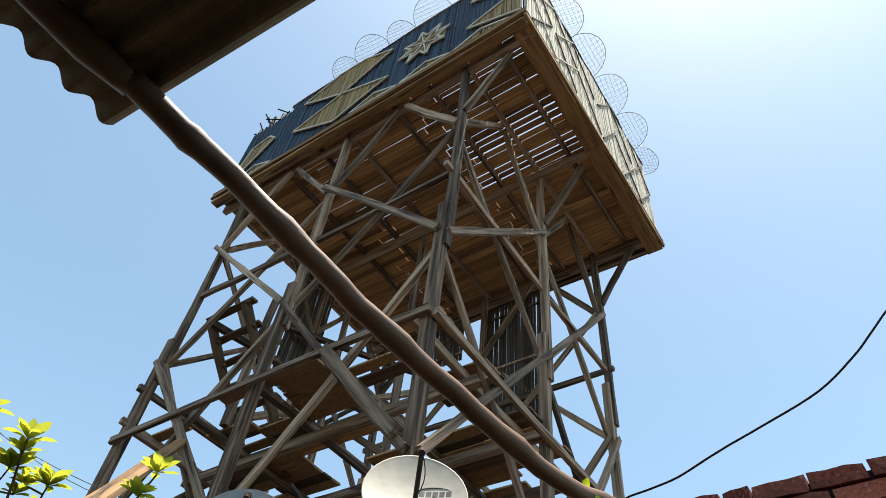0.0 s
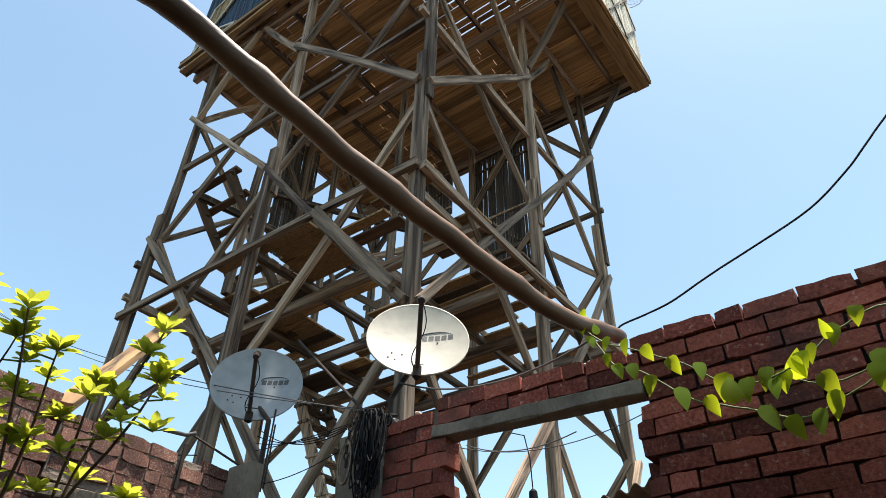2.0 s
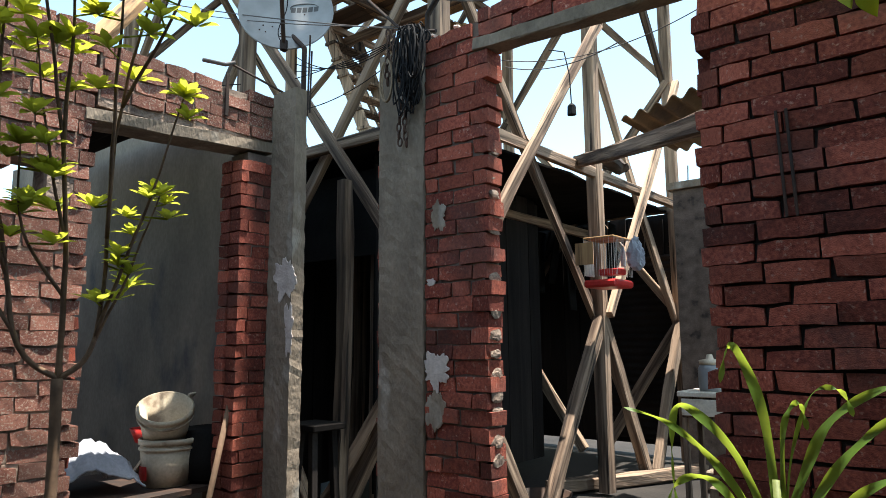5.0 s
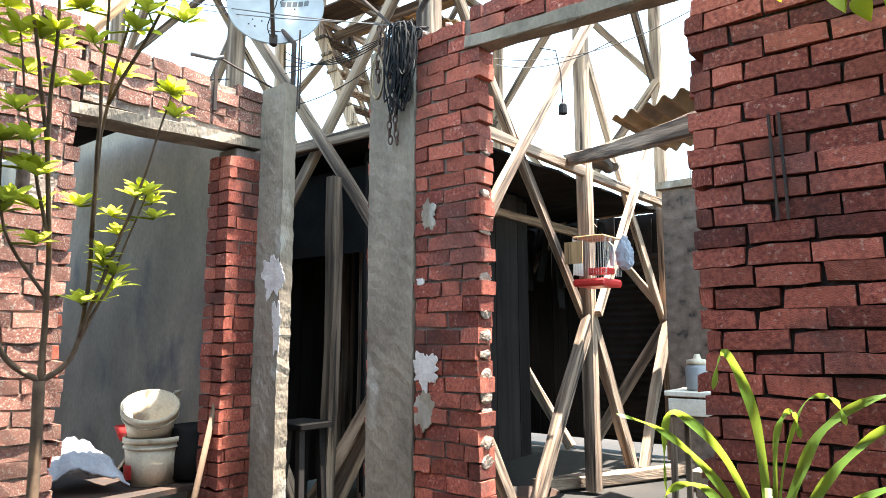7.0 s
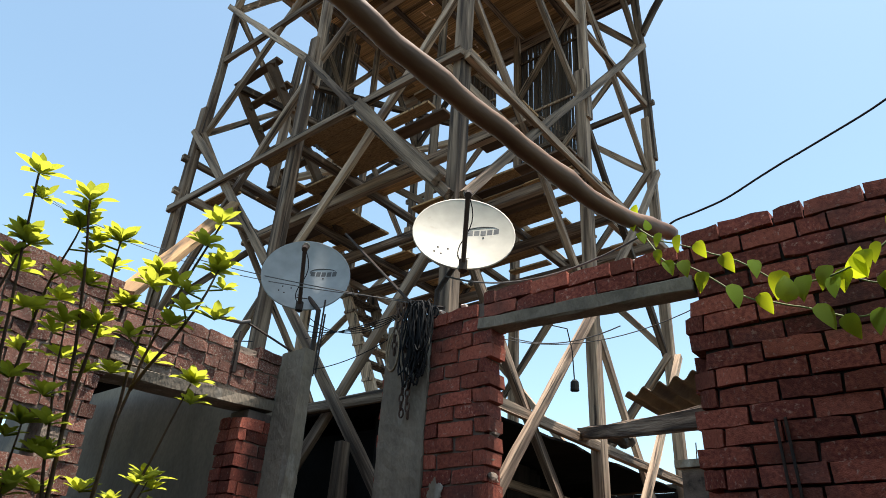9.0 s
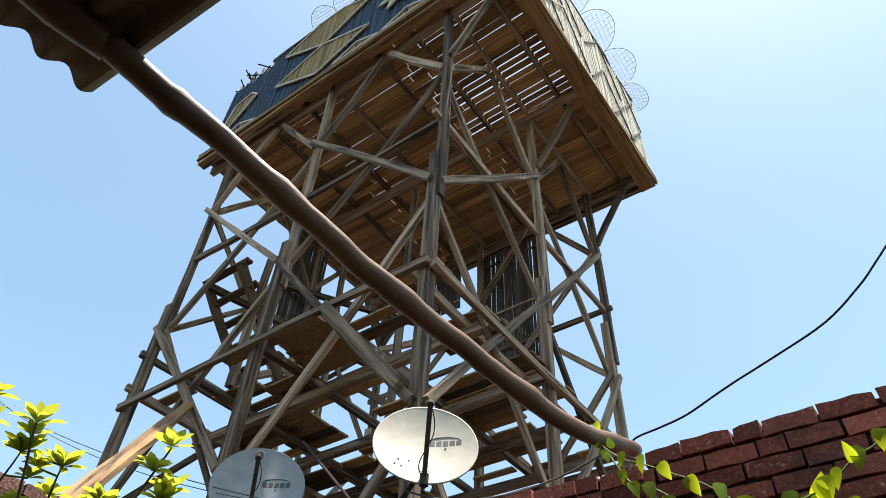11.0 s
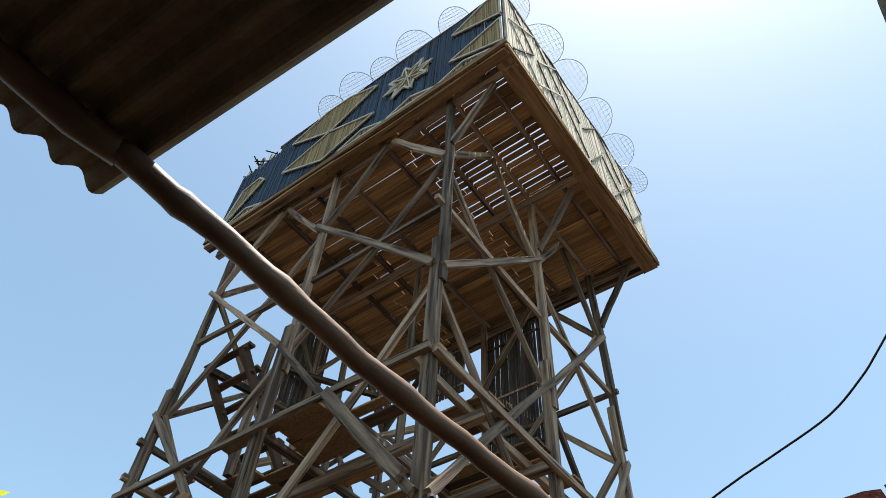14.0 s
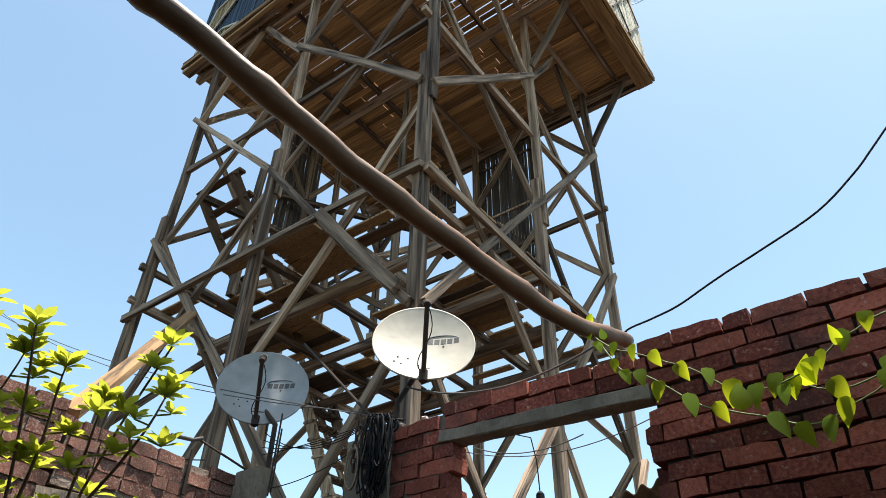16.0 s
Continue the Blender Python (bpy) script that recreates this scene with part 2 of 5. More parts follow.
def add_box(bm, lo, hi, bevel=0.0):
    lo, hi = Vector(lo), Vector(hi)
    c, s = (lo + hi) / 2, hi - lo
    r = bmesh.ops.create_cube(bm, size=1.0, matrix=Matrix.Translation(c) @ Matrix.Diagonal((*s, 1)))
    if bevel:
        es = list({e for v in r["verts"] for e in v.link_edges})
        bmesh.ops.bevel(bm, geom=es, offset=bevel, segments=1, affect="EDGES")
    return bm


def box(lo, hi, bevel=0.0):
    return add_box(bmesh.new(), lo, hi, bevel)


def frame_of(d, up=(0, 0, 1)):
    d = Vector(d).normalized()
    u = Vector(up)
    if abs(d.dot(u)) > 0.98:
        u = Vector((1, 0, 0))
    a = d.cross(u).normalized()
    return d, a, a.cross(d)


def add_beam(bm, a, b, w, h, rng=None, rough=0.0, segs=4, bow=0.0):
    """A hand-hewn bar from a to b, w wide and h high, with worn corners and a slight waver."""
    a, b = Vector(a), Vector(b)
    d, s, t = frame_of(b - a)
    n = segs if rough else 1
    rings = []
    off = (Vector((rng.uniform(-1, 1), rng.uniform(-1, 1))) * bow) if rng and bow else Vector((0, 0))
    c = 0.16
    prof = [(-1 + c, -1), (1 - c, -1), (1, -1 + c), (1, 1 - c), (1 - c, 1), (-1 + c, 1), (-1, 1 - c), (-1, -1 + c)]
    for i in range(n + 1):
        f = i / n
        q = a.lerp(b, f) + (s * off.x + t * off.y) * math.sin(math.pi * f)
        ring = []
        for x, y in prof:
            jx, jy = (rng.uniform(-rough, rough), rng.uniform(-rough, rough)) if rough else (0, 0)
            ring.append(bm.verts.new(q + s * (x * w / 2 + jx) + t * (y * h / 2 + jy)))
        rings.append(ring)
    for r0, r1 in zip(rings, rings[1:]):
        for k in range(8):
            bm.faces.new((r0[k], r0[(k + 1) % 8], r1[(k + 1) % 8], r1[k]))
    bm.faces.new(list(reversed(rings[0])))
    bm.faces.new(rings[-1])
    return bm


def beam(a, b, w, h, rng=None, rough=0.0, segs=4, bow=0.0):
    return add_beam(bmesh.new(), a, b, w, h, rng, rough, segs, bow)


def add_tube(bm, pts, radii, sides=8, caps=True):
    pts = [Vector(p) for p in pts]
    if not hasattr(radii, "__len__"):
        radii = [radii] * len(pts)
    rings = []
    ref = None
    for i, p in enumerate(pts):
        d = (pts[min(i + 1, len(pts) - 1)] - pts[max(i - 1, 0)]).normalized()
        if ref is None:
            ref = frame_of(d)[1]
        s = (ref - d * ref.dot(d)).normalized()
        ref = s
        t = d.cross(s)
        rings.append([bm.verts.new(p + (s * math.cos(k * math.tau / sides) + t * math.sin(k * math.tau / sides)) * radii[i]) for k in range(sides)])
    for r0, r1 in zip(rings, rings[1:]):
        for k in range(sides):
            bm.faces.new((r0[k], r0[(k + 1) % sides], r1[(k + 1) % sides], r1[k]))
    if caps:
        bm.faces.new(list(reversed(rings[0])))
        bm.faces.new(rings[-1])
    return bm


def tube(pts, radii, sides=8, caps=True):
    return add_tube(bmesh.new(), pts, radii, sides, caps)


def sag(a, b, drop, n=14):
    a, b = Vector(a), Vector(b)
    return [a.lerp(b, i / n) - Vector((0, 0, drop * 4 * (i / n) * (1 - i / n))) for i in range(n + 1)]


def curve_pts(pts, per=5):
    out = []
    P = [Vector(p) for p in pts]
    for i in range(len(P) - 1):
        p = [P[min(max(i + k, 0), len(P) - 1)] for k in (-1, 0, 1, 2)]
        for s in range(per):
            f = s / per
            out.append(0.5 * ((2 * p[1]) + (p[2] - p[0]) * f + (2 * p[0] - 5 * p[1] + 4 * p[2] - p[3]) * f * f + (3 * p[1] - p[0] - 3 * p[2] + p[3]) * f ** 3))
    out.append(P[-1])
    return out


def lathe(profile, m=Matrix.Identity(4), sides=24, bm=None):
    """Turns (radius, height) pairs round the z axis of m."""
    bm = bm or bmesh.new()
    rings = [[bm.verts.new(m @ Vector((r * math.cos(k * math.tau / sides), r * math.sin(k * math.tau / sides), h))) for k in range(sides)] for r, h in profile]
    for r0, r1 in zip(rings, rings[1:]):
        for k in range(sides):
            bm.faces.new((r0[k], r0[(k + 1) % sides], r1[(k + 1) % sides], r1[k]))
    return bm


# ---- ground ----
bm = bmesh.new()
bmesh.ops.create_grid(bm, x_segments=60, y_segments=60, size=1.0)
for v in bm.verts:
    v.co.x = math.copysign(abs(v.co.x) ** 4 * 900 + abs(v.co.x) * 6, v.co.x)
    v.co.y = math.copysign(abs(v.co.y) ** 4 * 900 + abs(v.co.y) * 6, v.co.y)
    if max(abs(v.co.x), abs(v.co.y)) < 30:
        v.co.z = noise.noise(v.co * 1.3) * 0.02
    v.co.z -= 0.02
ground = new("ground", mesh_of(bm, "ground", M_GROUND))
tagged(ground, "bare trodden earth of the yard, brown and uneven", "ground", kind="structure")

# ---- the timber tower ----
TX = (-7.42, -5.15, -2.92)     # leg lines, west to east
TY = (3.47, 5.68, 7.62)        # leg lines, yard side to far side
NODE = (1.50, 4.25, 6.87, 9.18)   # where the crossing braces meet the legs
GIRT = (2.79, 5.66, 8.06)
DECK = 10.7
rng = random.Random(11)
tower = thing("timber_tower", (-5.24, 5.61, 0), "tall weathered grey timber tower with crossed braces, behind the brick walls", "tower")


def tower_bar(name, a, b, w, h, label="", mat=M_WOOD):
    """A timber of the tower, its grain along its own length."""
    a, b = Vector(a), Vector(b)
    d, side, top = frame_of(b - a)
    ob = new(name, mesh_of(beam((0, 0, 0), (0, 0, (b - a).length), w, h, rng, 0.008, 6, 0.022), name, mat))
    ob.parent, ob.matrix_parent_inverse = tower, tower.matrix_basis.inverted()
    # the local x of the bar's profile is its width
    m = Matrix(((side.x, top.x, d.x, a.x), (side.y, top.y, d.y, a.y), (side.z, top.z, d.z, a.z), (0, 0, 0, 1)))
    ob.matrix_basis = m @ pose(0, 0, 0, 0, 0, -90)
    return tagged(ob, label)


def loose_timber(name, a, b, w, h, mat, label, category, kind=""):
    ob = tower_bar(name, a, b, w, h, mat=mat)
    m = Matrix(ob.matrix_basis)
    ob.parent = None
    ob.matrix_basis = m
    return tagged(ob, label, category, kind=kind)


for ix, x in enumerate(TX):
    for iy, y in enumerate(TY):
        if ix == 1 and iy == 1:
            continue
        # two lengths, spliced side by side
        cut = 7.0 + rng.uniform(-0.5, 0.5)
        tower_bar("leg", (x, y, 0.0), (x, y, cut + 0.35), 0.115, 0.115)
        tower_bar("leg", (x + 0.03, y + 0.03, cut - 0.35), (x + 0.01, y + 0.02, DECK), 0.10, 0.10)


def face_point(face, s, z, out):
    """s along a face of the tower (0 to 2, one per bay), at height z, out metres proud of it."""
    i = min(int(s), 1)
    if face in ("front", "back"):
        x = TX[2 - i] + (TX[1 - i] - TX[2 - i]) * (s - i)
        return (x, TY[0] - out if face == "front" else TY[2] + out, z)
    y = TY[i] + (TY[i + 1] - TY[i]) * (s - i)
    return (TX[2] + out if face == "east" else TX[0] - out, y, z)


def face_bar(name, face, s0, z0, s1, z1, out=0.1, w=0.09, h=0.10):
    j = lambda: rng.uniform(-0.025, 0.025)
    tower_bar(name, face_point(face, s0, z0 + j(), out), face_point(face, s1, z1 + j(), out), w, h)


for face in ("front", "east", "back", "west"):
    near = face in ("front", "east")
    for z in GIRT:
        if face == "west" and z > 3:
            z = 6.42 if z > 7 else 5.92      # this side's rails sit low
        inner = face == "front" and z > 8
        o = -0.04 if inner else 0.10 if z == GIRT[1] else 0.02
        e = 0.0 if inner else 0.06 if z != GIRT[1] else 0.03
        face_bar("girt", face, 0 - e, z, 2 + e, z + (0.14 if inner else 0), o, 0.06, 0.08)
    for bay in (0, 1):
        for lo, hi in zip(NODE, NODE[1:]):
            face_bar("brace", face, bay, lo, bay + 1, hi, 0.085, 0.06, 0.08)
            face_bar("brace", face, bay, hi, bay + 1, lo, -0.06, 0.06, 0.08)
        # half braces: up to the deck, down to the ground
        for end in (0, 1):
            face_bar("brace", face, bay + end, NODE[3], bay + 0.5 + (0.03 if end else -0.03), DECK - 0.12, 0.0, 0.075, 0.09)
            face_bar("brace", face, bay + end, NODE[0], bay + 0.5 + (0.06 if end else -0.06), 0.02, 0.0, 0.085, 0.11)
# one heavy, split timber doubles the lower half of a front brace
tower_bar("heavy_brace", face_point("front", 0.03, NODE[1] + 0.12, 0.15), face_point("front", 0.52, 5.66, 0.15), 0.06, 0.105)
# struts under the overhang
for y in TY:
    tower_bar("strut", (TX[2] + 0.06, y + 0.03, 9.45), (-2.2, y + 0.1, DECK - 0.1), 0.075, 0.09)
for y in TY[1:]:
    tower_bar("strut", (TX[0] - 0.06, y, 9.6), (-7.95, y, DECK - 0.1), 0.07, 0.08)

# deck: beams, joists, boards
DX0, DX1, DY0, DY1 = -8.07, -1.76, 3.22, 8.02
for y in (3.30, 3.5, 5.66, 7.78, 7.96):
    tower_bar("deck_beam", (DX0 + 0.03, y, DECK - 0.02), (DX1 - 0.02, y, DECK - 0.02), 0.10, 0.15)
for x in (DX0 + 0.1, -7.45, -6.53, -5.75, -5.12, -4.22, -3.55, -2.88, -2.3, DX1 - 0.07):
    tower_bar("joist", (x, DY0, DECK + 0.085), (x, DY1, DECK + 0.085), 0.075, 0.075)
board_meshes = []
for k in range(8):
    board_meshes.append(mesh_of(beam((-0.5, 0, 0), (0.5, 0, 0), 1.0, 0.022, rng, 0.0, 1), "deck_board", M_BOARD))


def lay_boards(x0, x1, y0, y1, z, width, name, holes, seed, mat_meshes, spans=3):
    r = random.Random(seed)
    y = y0
    while y < y1 - 0.03:
        w = width * r.uniform(0.75, 1.25)
        slot, snug = r.uniform(0.72, 0.86), r.uniform(0.93, 0.99)
        gappy = r.random() < 0.62
        cuts = [x0] + [x0 + (x1 - x0) * (k + r.uniform(-0.12, 0.12)) / spans for k in range(1, spans)] + [x1]
        for a, b in zip(cuts, cuts[1:]):
            if holes((a + b) / 2, y, r):
                continue
            ob = new(name, r.choice(mat_meshes))
            ob.parent = tower
            ob.matrix_parent_inverse = tower.matrix_basis.inverted()
            ob.location = ((a + b) / 2, y + w / 2, z + r.uniform(-0.006, 0.006))
            ob.scale = ((b - a) * r.uniform(0.992, 1.0), w * (slot if gappy and a > -4.6 and y < 5.5 else snug), 1.0)
            ob.rotation_euler = (r.uniform(-0.03, 0.03), 0, r.uniform(-0.006, 0.006))
        y += w
    return


lay_boards(DX0, DX1, DY0, DY1, DECK + 0.136, 0.115, "deck_board", lambda x, y, r: False, 3, board_meshes)
for k in range(3):
    tower_bar("deck_edge", (DX1, DY0 - 0.02, DECK - 0.02 + k * 0.06), (DX1, DY1 + 0.02, DECK - 0.02 + k * 0.06), 0.04, 0.055, mat=M_FASCIA)
tower_bar("deck_edge", (DX0 - 0.05, DY0 - 0.02, DECK + 0.1), (DX1 + 0.03, DY0 - 0.02, DECK + 0.1), 0.04, 0.13, mat=M_FASCIA)

for y0, y1, dz in ((DY0, 5.75, 0.0), (5.6, DY1, -0.02)):
    tower_bar("fascia", (-1.91, y0, DECK - 0.065 + dz), (-1.91, y1, DECK - 0.065 + dz), 0.25, 0.05, mat=M_FASCIA)
for x0, x1, dz in ((DX0, -5.0, 0.0), (-5.2, -1.8, -0.02)):
    tower_bar("fascia", (x0, DY0 + 0.06, DECK - 0.065 + dz), (x1, DY0 + 0.06, DECK - 0.065 + dz), 0.15, 0.05, mat=M_FASCIA)

# the middle floor, half its boards gone
dark_meshes = [mesh_of(beam((-0.5, 0, 0), (0.5, 0, 0), 1.0, 0.03, rng, 0.0, 1), "floor_board", (M_BOARD, M_FASCIA, M_SHELFWOOD)[k % 3]) for k in range(6)]
for y in (4.5, 5.6, 6.6, 7.55):
    tower_bar("floor_beam", (TX[0] - 0.05, y, 5.72), (TX[2] + 0.02, y, 5.72), 0.09, 0.12)
for x in (-7.3, -6.4, -5.3, -4.3, -3.2):
    tower_bar("floor_joist", (x, TY[0] - 0.01, 5.83), (x, TY[2] + 0.1, 5.83), 0.08, 0.09)
lay_boards(TX[0], TX[2], TY[0] + 0.1, TY[2], 5.90, 0.17, "floor_board", lambda x, y, r: r.random() < 0.46, 8, dark_meshes, 6)

# ---- the loft on the deck ----
LZ0, LZ1 = DECK + 0.15, 13.1
loft = thing("pigeon_loft", (-4.9, 5.6, LZ0), "pigeon loft walled with blue and straw-coloured cane, on the tower's deck", "pigeon loft")


CANE = {}


def canes(parent, p0, p1, z0f, z1f, width, thick, seed, out, mat, fill=0.85):
    """Upright canes side by side from p0 to p1, each an object of its own on a shared mesh."""
    r = random.Random(seed)
    key = mat.name
    if key not in CANE:
        CANE[key] = [mesh_of(beam((0, 0, 0), (0, 0, 1), 1.0, 1.0, random.Random(k), 0.06, 3), "cane", mat) for k in range(4)]
    p0, p1, out = Vector(p0), Vector(p1), Vector(out)
    n = int((p1 - p0).length / width)
    turn = math.atan2(p1.y - p0.y, p1.x - p0.x)
    inv = world_of(parent).inverted()
    for i in range(n):
        f = (i + 0.5) / n
        z0, z1 = z0f(f), z1f(f)
        if z1 - z0 < 0.02:
            continue
        q = p0.lerp(p1, f) + out * r.uniform(0, thick * 0.5)
        ob = new("cane", r.choice(CANE[key]))
        ob.parent, ob.matrix_parent_inverse = parent, inv
        ob.location = (q.x, q.y, z0)
        ob.rotation_euler = (0, r.uniform(-0.004, 0.004), turn + r.uniform(-0.1, 0.1))
        ob.scale = (width * fill * r.uniform(0.92, 1.08), thick, z1 - z0 + r.uniform(-0.015, 0.015))


def wall_frame(name, a, b, label=""):
    bm = bmesh.new()
    for z in (LZ0 + 0.05, (LZ0 + LZ1) / 2, LZ1 - 0.35):
        add_beam(bm, (a[0], a[1], z), (b[0], b[1], z), 0.04, 0.05)
    return part(name, bm, M_SHELFWOOD, loft, label)


FY = 3.27
E0, E1 = (DX1 - 0.03, FY, 0), (DX1 - 0.03, DY1 - 0.1, 0)
W0, W1 = (DX0 + 0.1, FY, 0), (DX0 + 0.1, DY1 - 0.1, 0)
canes(wall_frame("front_wall", (DX1 - 0.03, FY + 0.045), (DX0 + 0.1, FY + 0.045), "wall of blue-painted canes"), E0, W0, lambda f: LZ0, lambda f: LZ1 - 0.25 * (f > 0.83), 0.045, 0.03, 1, (0, -1, 0), M_BLUE)
canes(wall_frame("east_wall", (DX1 - 0.075, FY), (DX1 - 0.075, DY1 - 0.1), "wall of pale canes, colour lightened for the sun"), E0, E1, lambda f: LZ0, lambda f: LZ1, 0.05, 0.03, 2, (1, 0, 0), M_PALE)
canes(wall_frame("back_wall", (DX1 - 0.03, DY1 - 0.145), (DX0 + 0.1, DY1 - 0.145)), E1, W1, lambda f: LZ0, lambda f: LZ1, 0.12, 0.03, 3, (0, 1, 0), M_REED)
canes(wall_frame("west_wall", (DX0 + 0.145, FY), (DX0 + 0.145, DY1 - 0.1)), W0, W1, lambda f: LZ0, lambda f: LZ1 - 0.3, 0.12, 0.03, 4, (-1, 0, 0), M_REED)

# ---- walls of the yard ----
BL, BH, JT = 0.208, 0.0665, 0.0080     # brick length and height, joint
COURSE = BH + JT
WY = 2.64                            # face of the wall with the large opening
WX = -3.60                           # face of the wall with the plastered room behind
WT = 0.20                            # wall thickness


def core(name, lo, hi, label, mat=M_MORTAR):
    ob = alone(name, box(lo, hi), mat, label, "wall", kind="structure")
    return ob


IN = 0.011
pier = core("wall_pier", (-2.34, WY + IN, 0), (-1.985, WY + 0.125, 2.84), "red brick pier between two doorways, broken at its edge", M_GREYMORTAR)
east_wall = core("wall_north", (-0.92, WY + 0.024, 0), (2.6, WY + WT - IN, 2.885), "long red brick wall in rough running bond")
over = core("wall_over_lintel", (-1.98, WY + IN, 2.735), (-0.98 + IN, WY + 0.082, 2.80), "course of bricks over the doorway's lintel", M_GREYMORTAR)
bm = bmesh.new()                     # a small square opening goes through this wall
for lo, hi in (((-1.6, 0), (1.50, 1.90)), ((-1.6, 1.90), (1.14, 2.15)), ((1.35, 1.90), (1.50, 2.15)), ((-1.6, 2.15), (1.50, 2.88))):
    add_box(bm, (WX - WT + IN, lo[0], lo[1]), (WX - IN, hi[0], hi[1]))
west_near = alone("wall_west", bm, M_DUSTMORTAR, "sunlit red brick wall beside the plastered room's doorway", "wall", kind="structure")
west_over = core("wall_over_west_lintel", (WX - WT + IN, 1.56, 2.49), (WX - IN, 2.64, 2.80), "rough brickwork above the timber lintel", M_DUSTMORTAR)
west_jamb = core("wall_west_jamb", (WX - WT + IN, 2.46, 0), (WX - IN, 2.64, 2.44), "narrow brick jamb beside a concrete column", M_GREYMORTAR)
rngb = random.Random(5)


def column(name, lo, hi, label):
    bm = bmesh.new()
    add_box(bm, lo, hi)
    bmesh.ops.subdivide_edges(bm, edges=[e for e in bm.edges if abs(e.verts[0].co.z - e.verts[1].co.z) > 1], cuts=70)
    bmesh.ops.subdivide_edges(bm, edges=[e for e in bm.edges if abs(e.verts[0].co.z - e.verts[1].co.z) < 0.01 and e.calc_length() > 0.17], cuts=5)
    for v in bm.verts:
        k = noise.noise_vector(v.co * 23.0) * 0.006 + noise.noise_vector(v.co * 3.0) * 0.004
        v.co += Vector((k.x, k.y, k.z if v.co.z > 2 else 0))
    return alone(name, bm, M_CONCRETE, label, "column", kind="structure")


column("column_middle", (-2.655, WY - 0.012, 0), (-2.345, WY + 0.22, 2.83), "rough grey concrete column cast against the brick pier")
column("column_corner", (-3.60, WY - 0.02, 0), (-3.37, WY + 0.07, 2.84), "rough grey concrete corner column with smears of white plaster")
lint = alone("lintel", beam((-2.03, WY + 0.043, 2.721), (-0.93, WY + 0.043, 2.676), 0.10, 0.066, rngb, 0.004, 8), M_CONCRETE, "grey concrete lintel over the wide doorway", "lintel", kind="structure")
lint_w = alone("lintel_west", beam((WX - 0.092, 1.5, 2.43), (WX - 0.092, 2.63, 2.495), 0.205, 0.07, rngb, 0.005, 8), M_CONCRETE, "grey concrete lintel over the plastered room's doorway", "lintel", kind="structure")

# the plastered room and walls that close the yard
bm = box((-8.4, 2.72, 0), (-3.82, 2.84, 2.88))
for v in bm.verts:      # its top rises away from the yard
    v.co.z += 0.30 * (v.co.z > 1) * (v.co.x < -8)
alone("wall_plastered", bm, M_PLASTER, "smooth grey cement-plastered wall of the side room", "wall", kind="structure")
alone("wall_room_back", box((-8.5, -1.6, 0), (-8.4, 2.84, 2.46)), M_PLASTER, "grey plastered back wall of the side room", "wall", kind="structure")
# out of view, added to keep southern light out of the room
alone("wall_room_end", box((-8.5, -1.72, 0), (-3.6, -1.6, 2.62)), M_PLASTER, "unseen plastered wall added to darken the side room", "wall", kind="structure")
alone("wall_south", box((-3.8, -2.8, 0), (2.8, -2.6, 2.9)), M_MORTAR, "plain wall that closes the yard", "wall", kind="structure")
alone("wall_east", box((2.6, -2.8, 0), (2.8, 2.84, 2.9)), M_MORTAR, "plain wall that closes the yard", "wall", kind="structure")

# ---- roof sheet and branch over the yard ----
def corrugated(x0, x1, y0, y1, z, pitch, amp, along, thick=0.008, tilt=0.0):
    """A wavy sheet with thickness; its ridges run along x or y."""
    bm = bmesh.new()
    per = 10
    span = (x1 - x0) if along == "y" else (y1 - y0)
    n = int(span / pitch * per)
    grid = []
    for i in range(n + 1):
        f = i / n
        h = amp * math.sin(f * span / pitch * math.tau)
        row = []
        for g in (0, 0.5, 1):
            x, y = (x0 + (x1 - x0) * f, y0 + (y1 - y0) * g) if along == "y" else (x0 + (x1 - x0) * g, y0 + (y1 - y0) * f)
            row.append((x, y, z + h + tilt * (y - y0)))
        grid.append(row)
    top = [[bm.verts.new((x, y, h + thick)) for x, y, h in r] for r in grid]
    low = [[bm.verts.new(p) for p in r] for r in grid]
    for i in range(n):
        for j in range(2):
            bm.faces.new((top[i][j], top[i + 1][j], top[i + 1][j + 1], top[i][j + 1]))
            bm.faces.new((low[i][j], low[i][j + 1], low[i + 1][j + 1], low[i + 1][j]))
        bm.faces.new((top[i][0], low[i][0], low[i + 1][0], top[i + 1][0]))
        bm.faces.new((top[i][2], top[i + 1][2], low[i + 1][2], low[i][2]))
    for i in (0, n):
        for j in range(2):
            bm.faces.new((top[i][j], top[i][j + 1], low[i][j + 1], low[i][j]))
    return bm

ROOF_Z = 3.275
bm = corrugated(-1.69, 1.6, -2.71, 0.262, ROOF_Z, 0.135, 0.028, "x")
for v in bm.verts:
    v.co.y += 0.058 * (v.co.x + 1.69)
roof = alone("roof_sheet", bm, M_SHEET,
             "old brown corrugated cement roofing sheet over the yard", "roof sheet", kind="structure")
# the slab on the other side
bm = box((0.52, -2.75, 3.15), (2.75, 1.35, 3.28))
bmesh.ops.subdivide_edges(bm, edges=bm.edges[:], cuts=14, use_grid_fill=True)
for v in bm.verts:
    v.co += noise.noise_vector(v.co * 9.0) * 0.018
alone("eave_slab", bm, M_CONCRETE, "rough grey concrete eave with a broken edge", "eave", kind="structure")

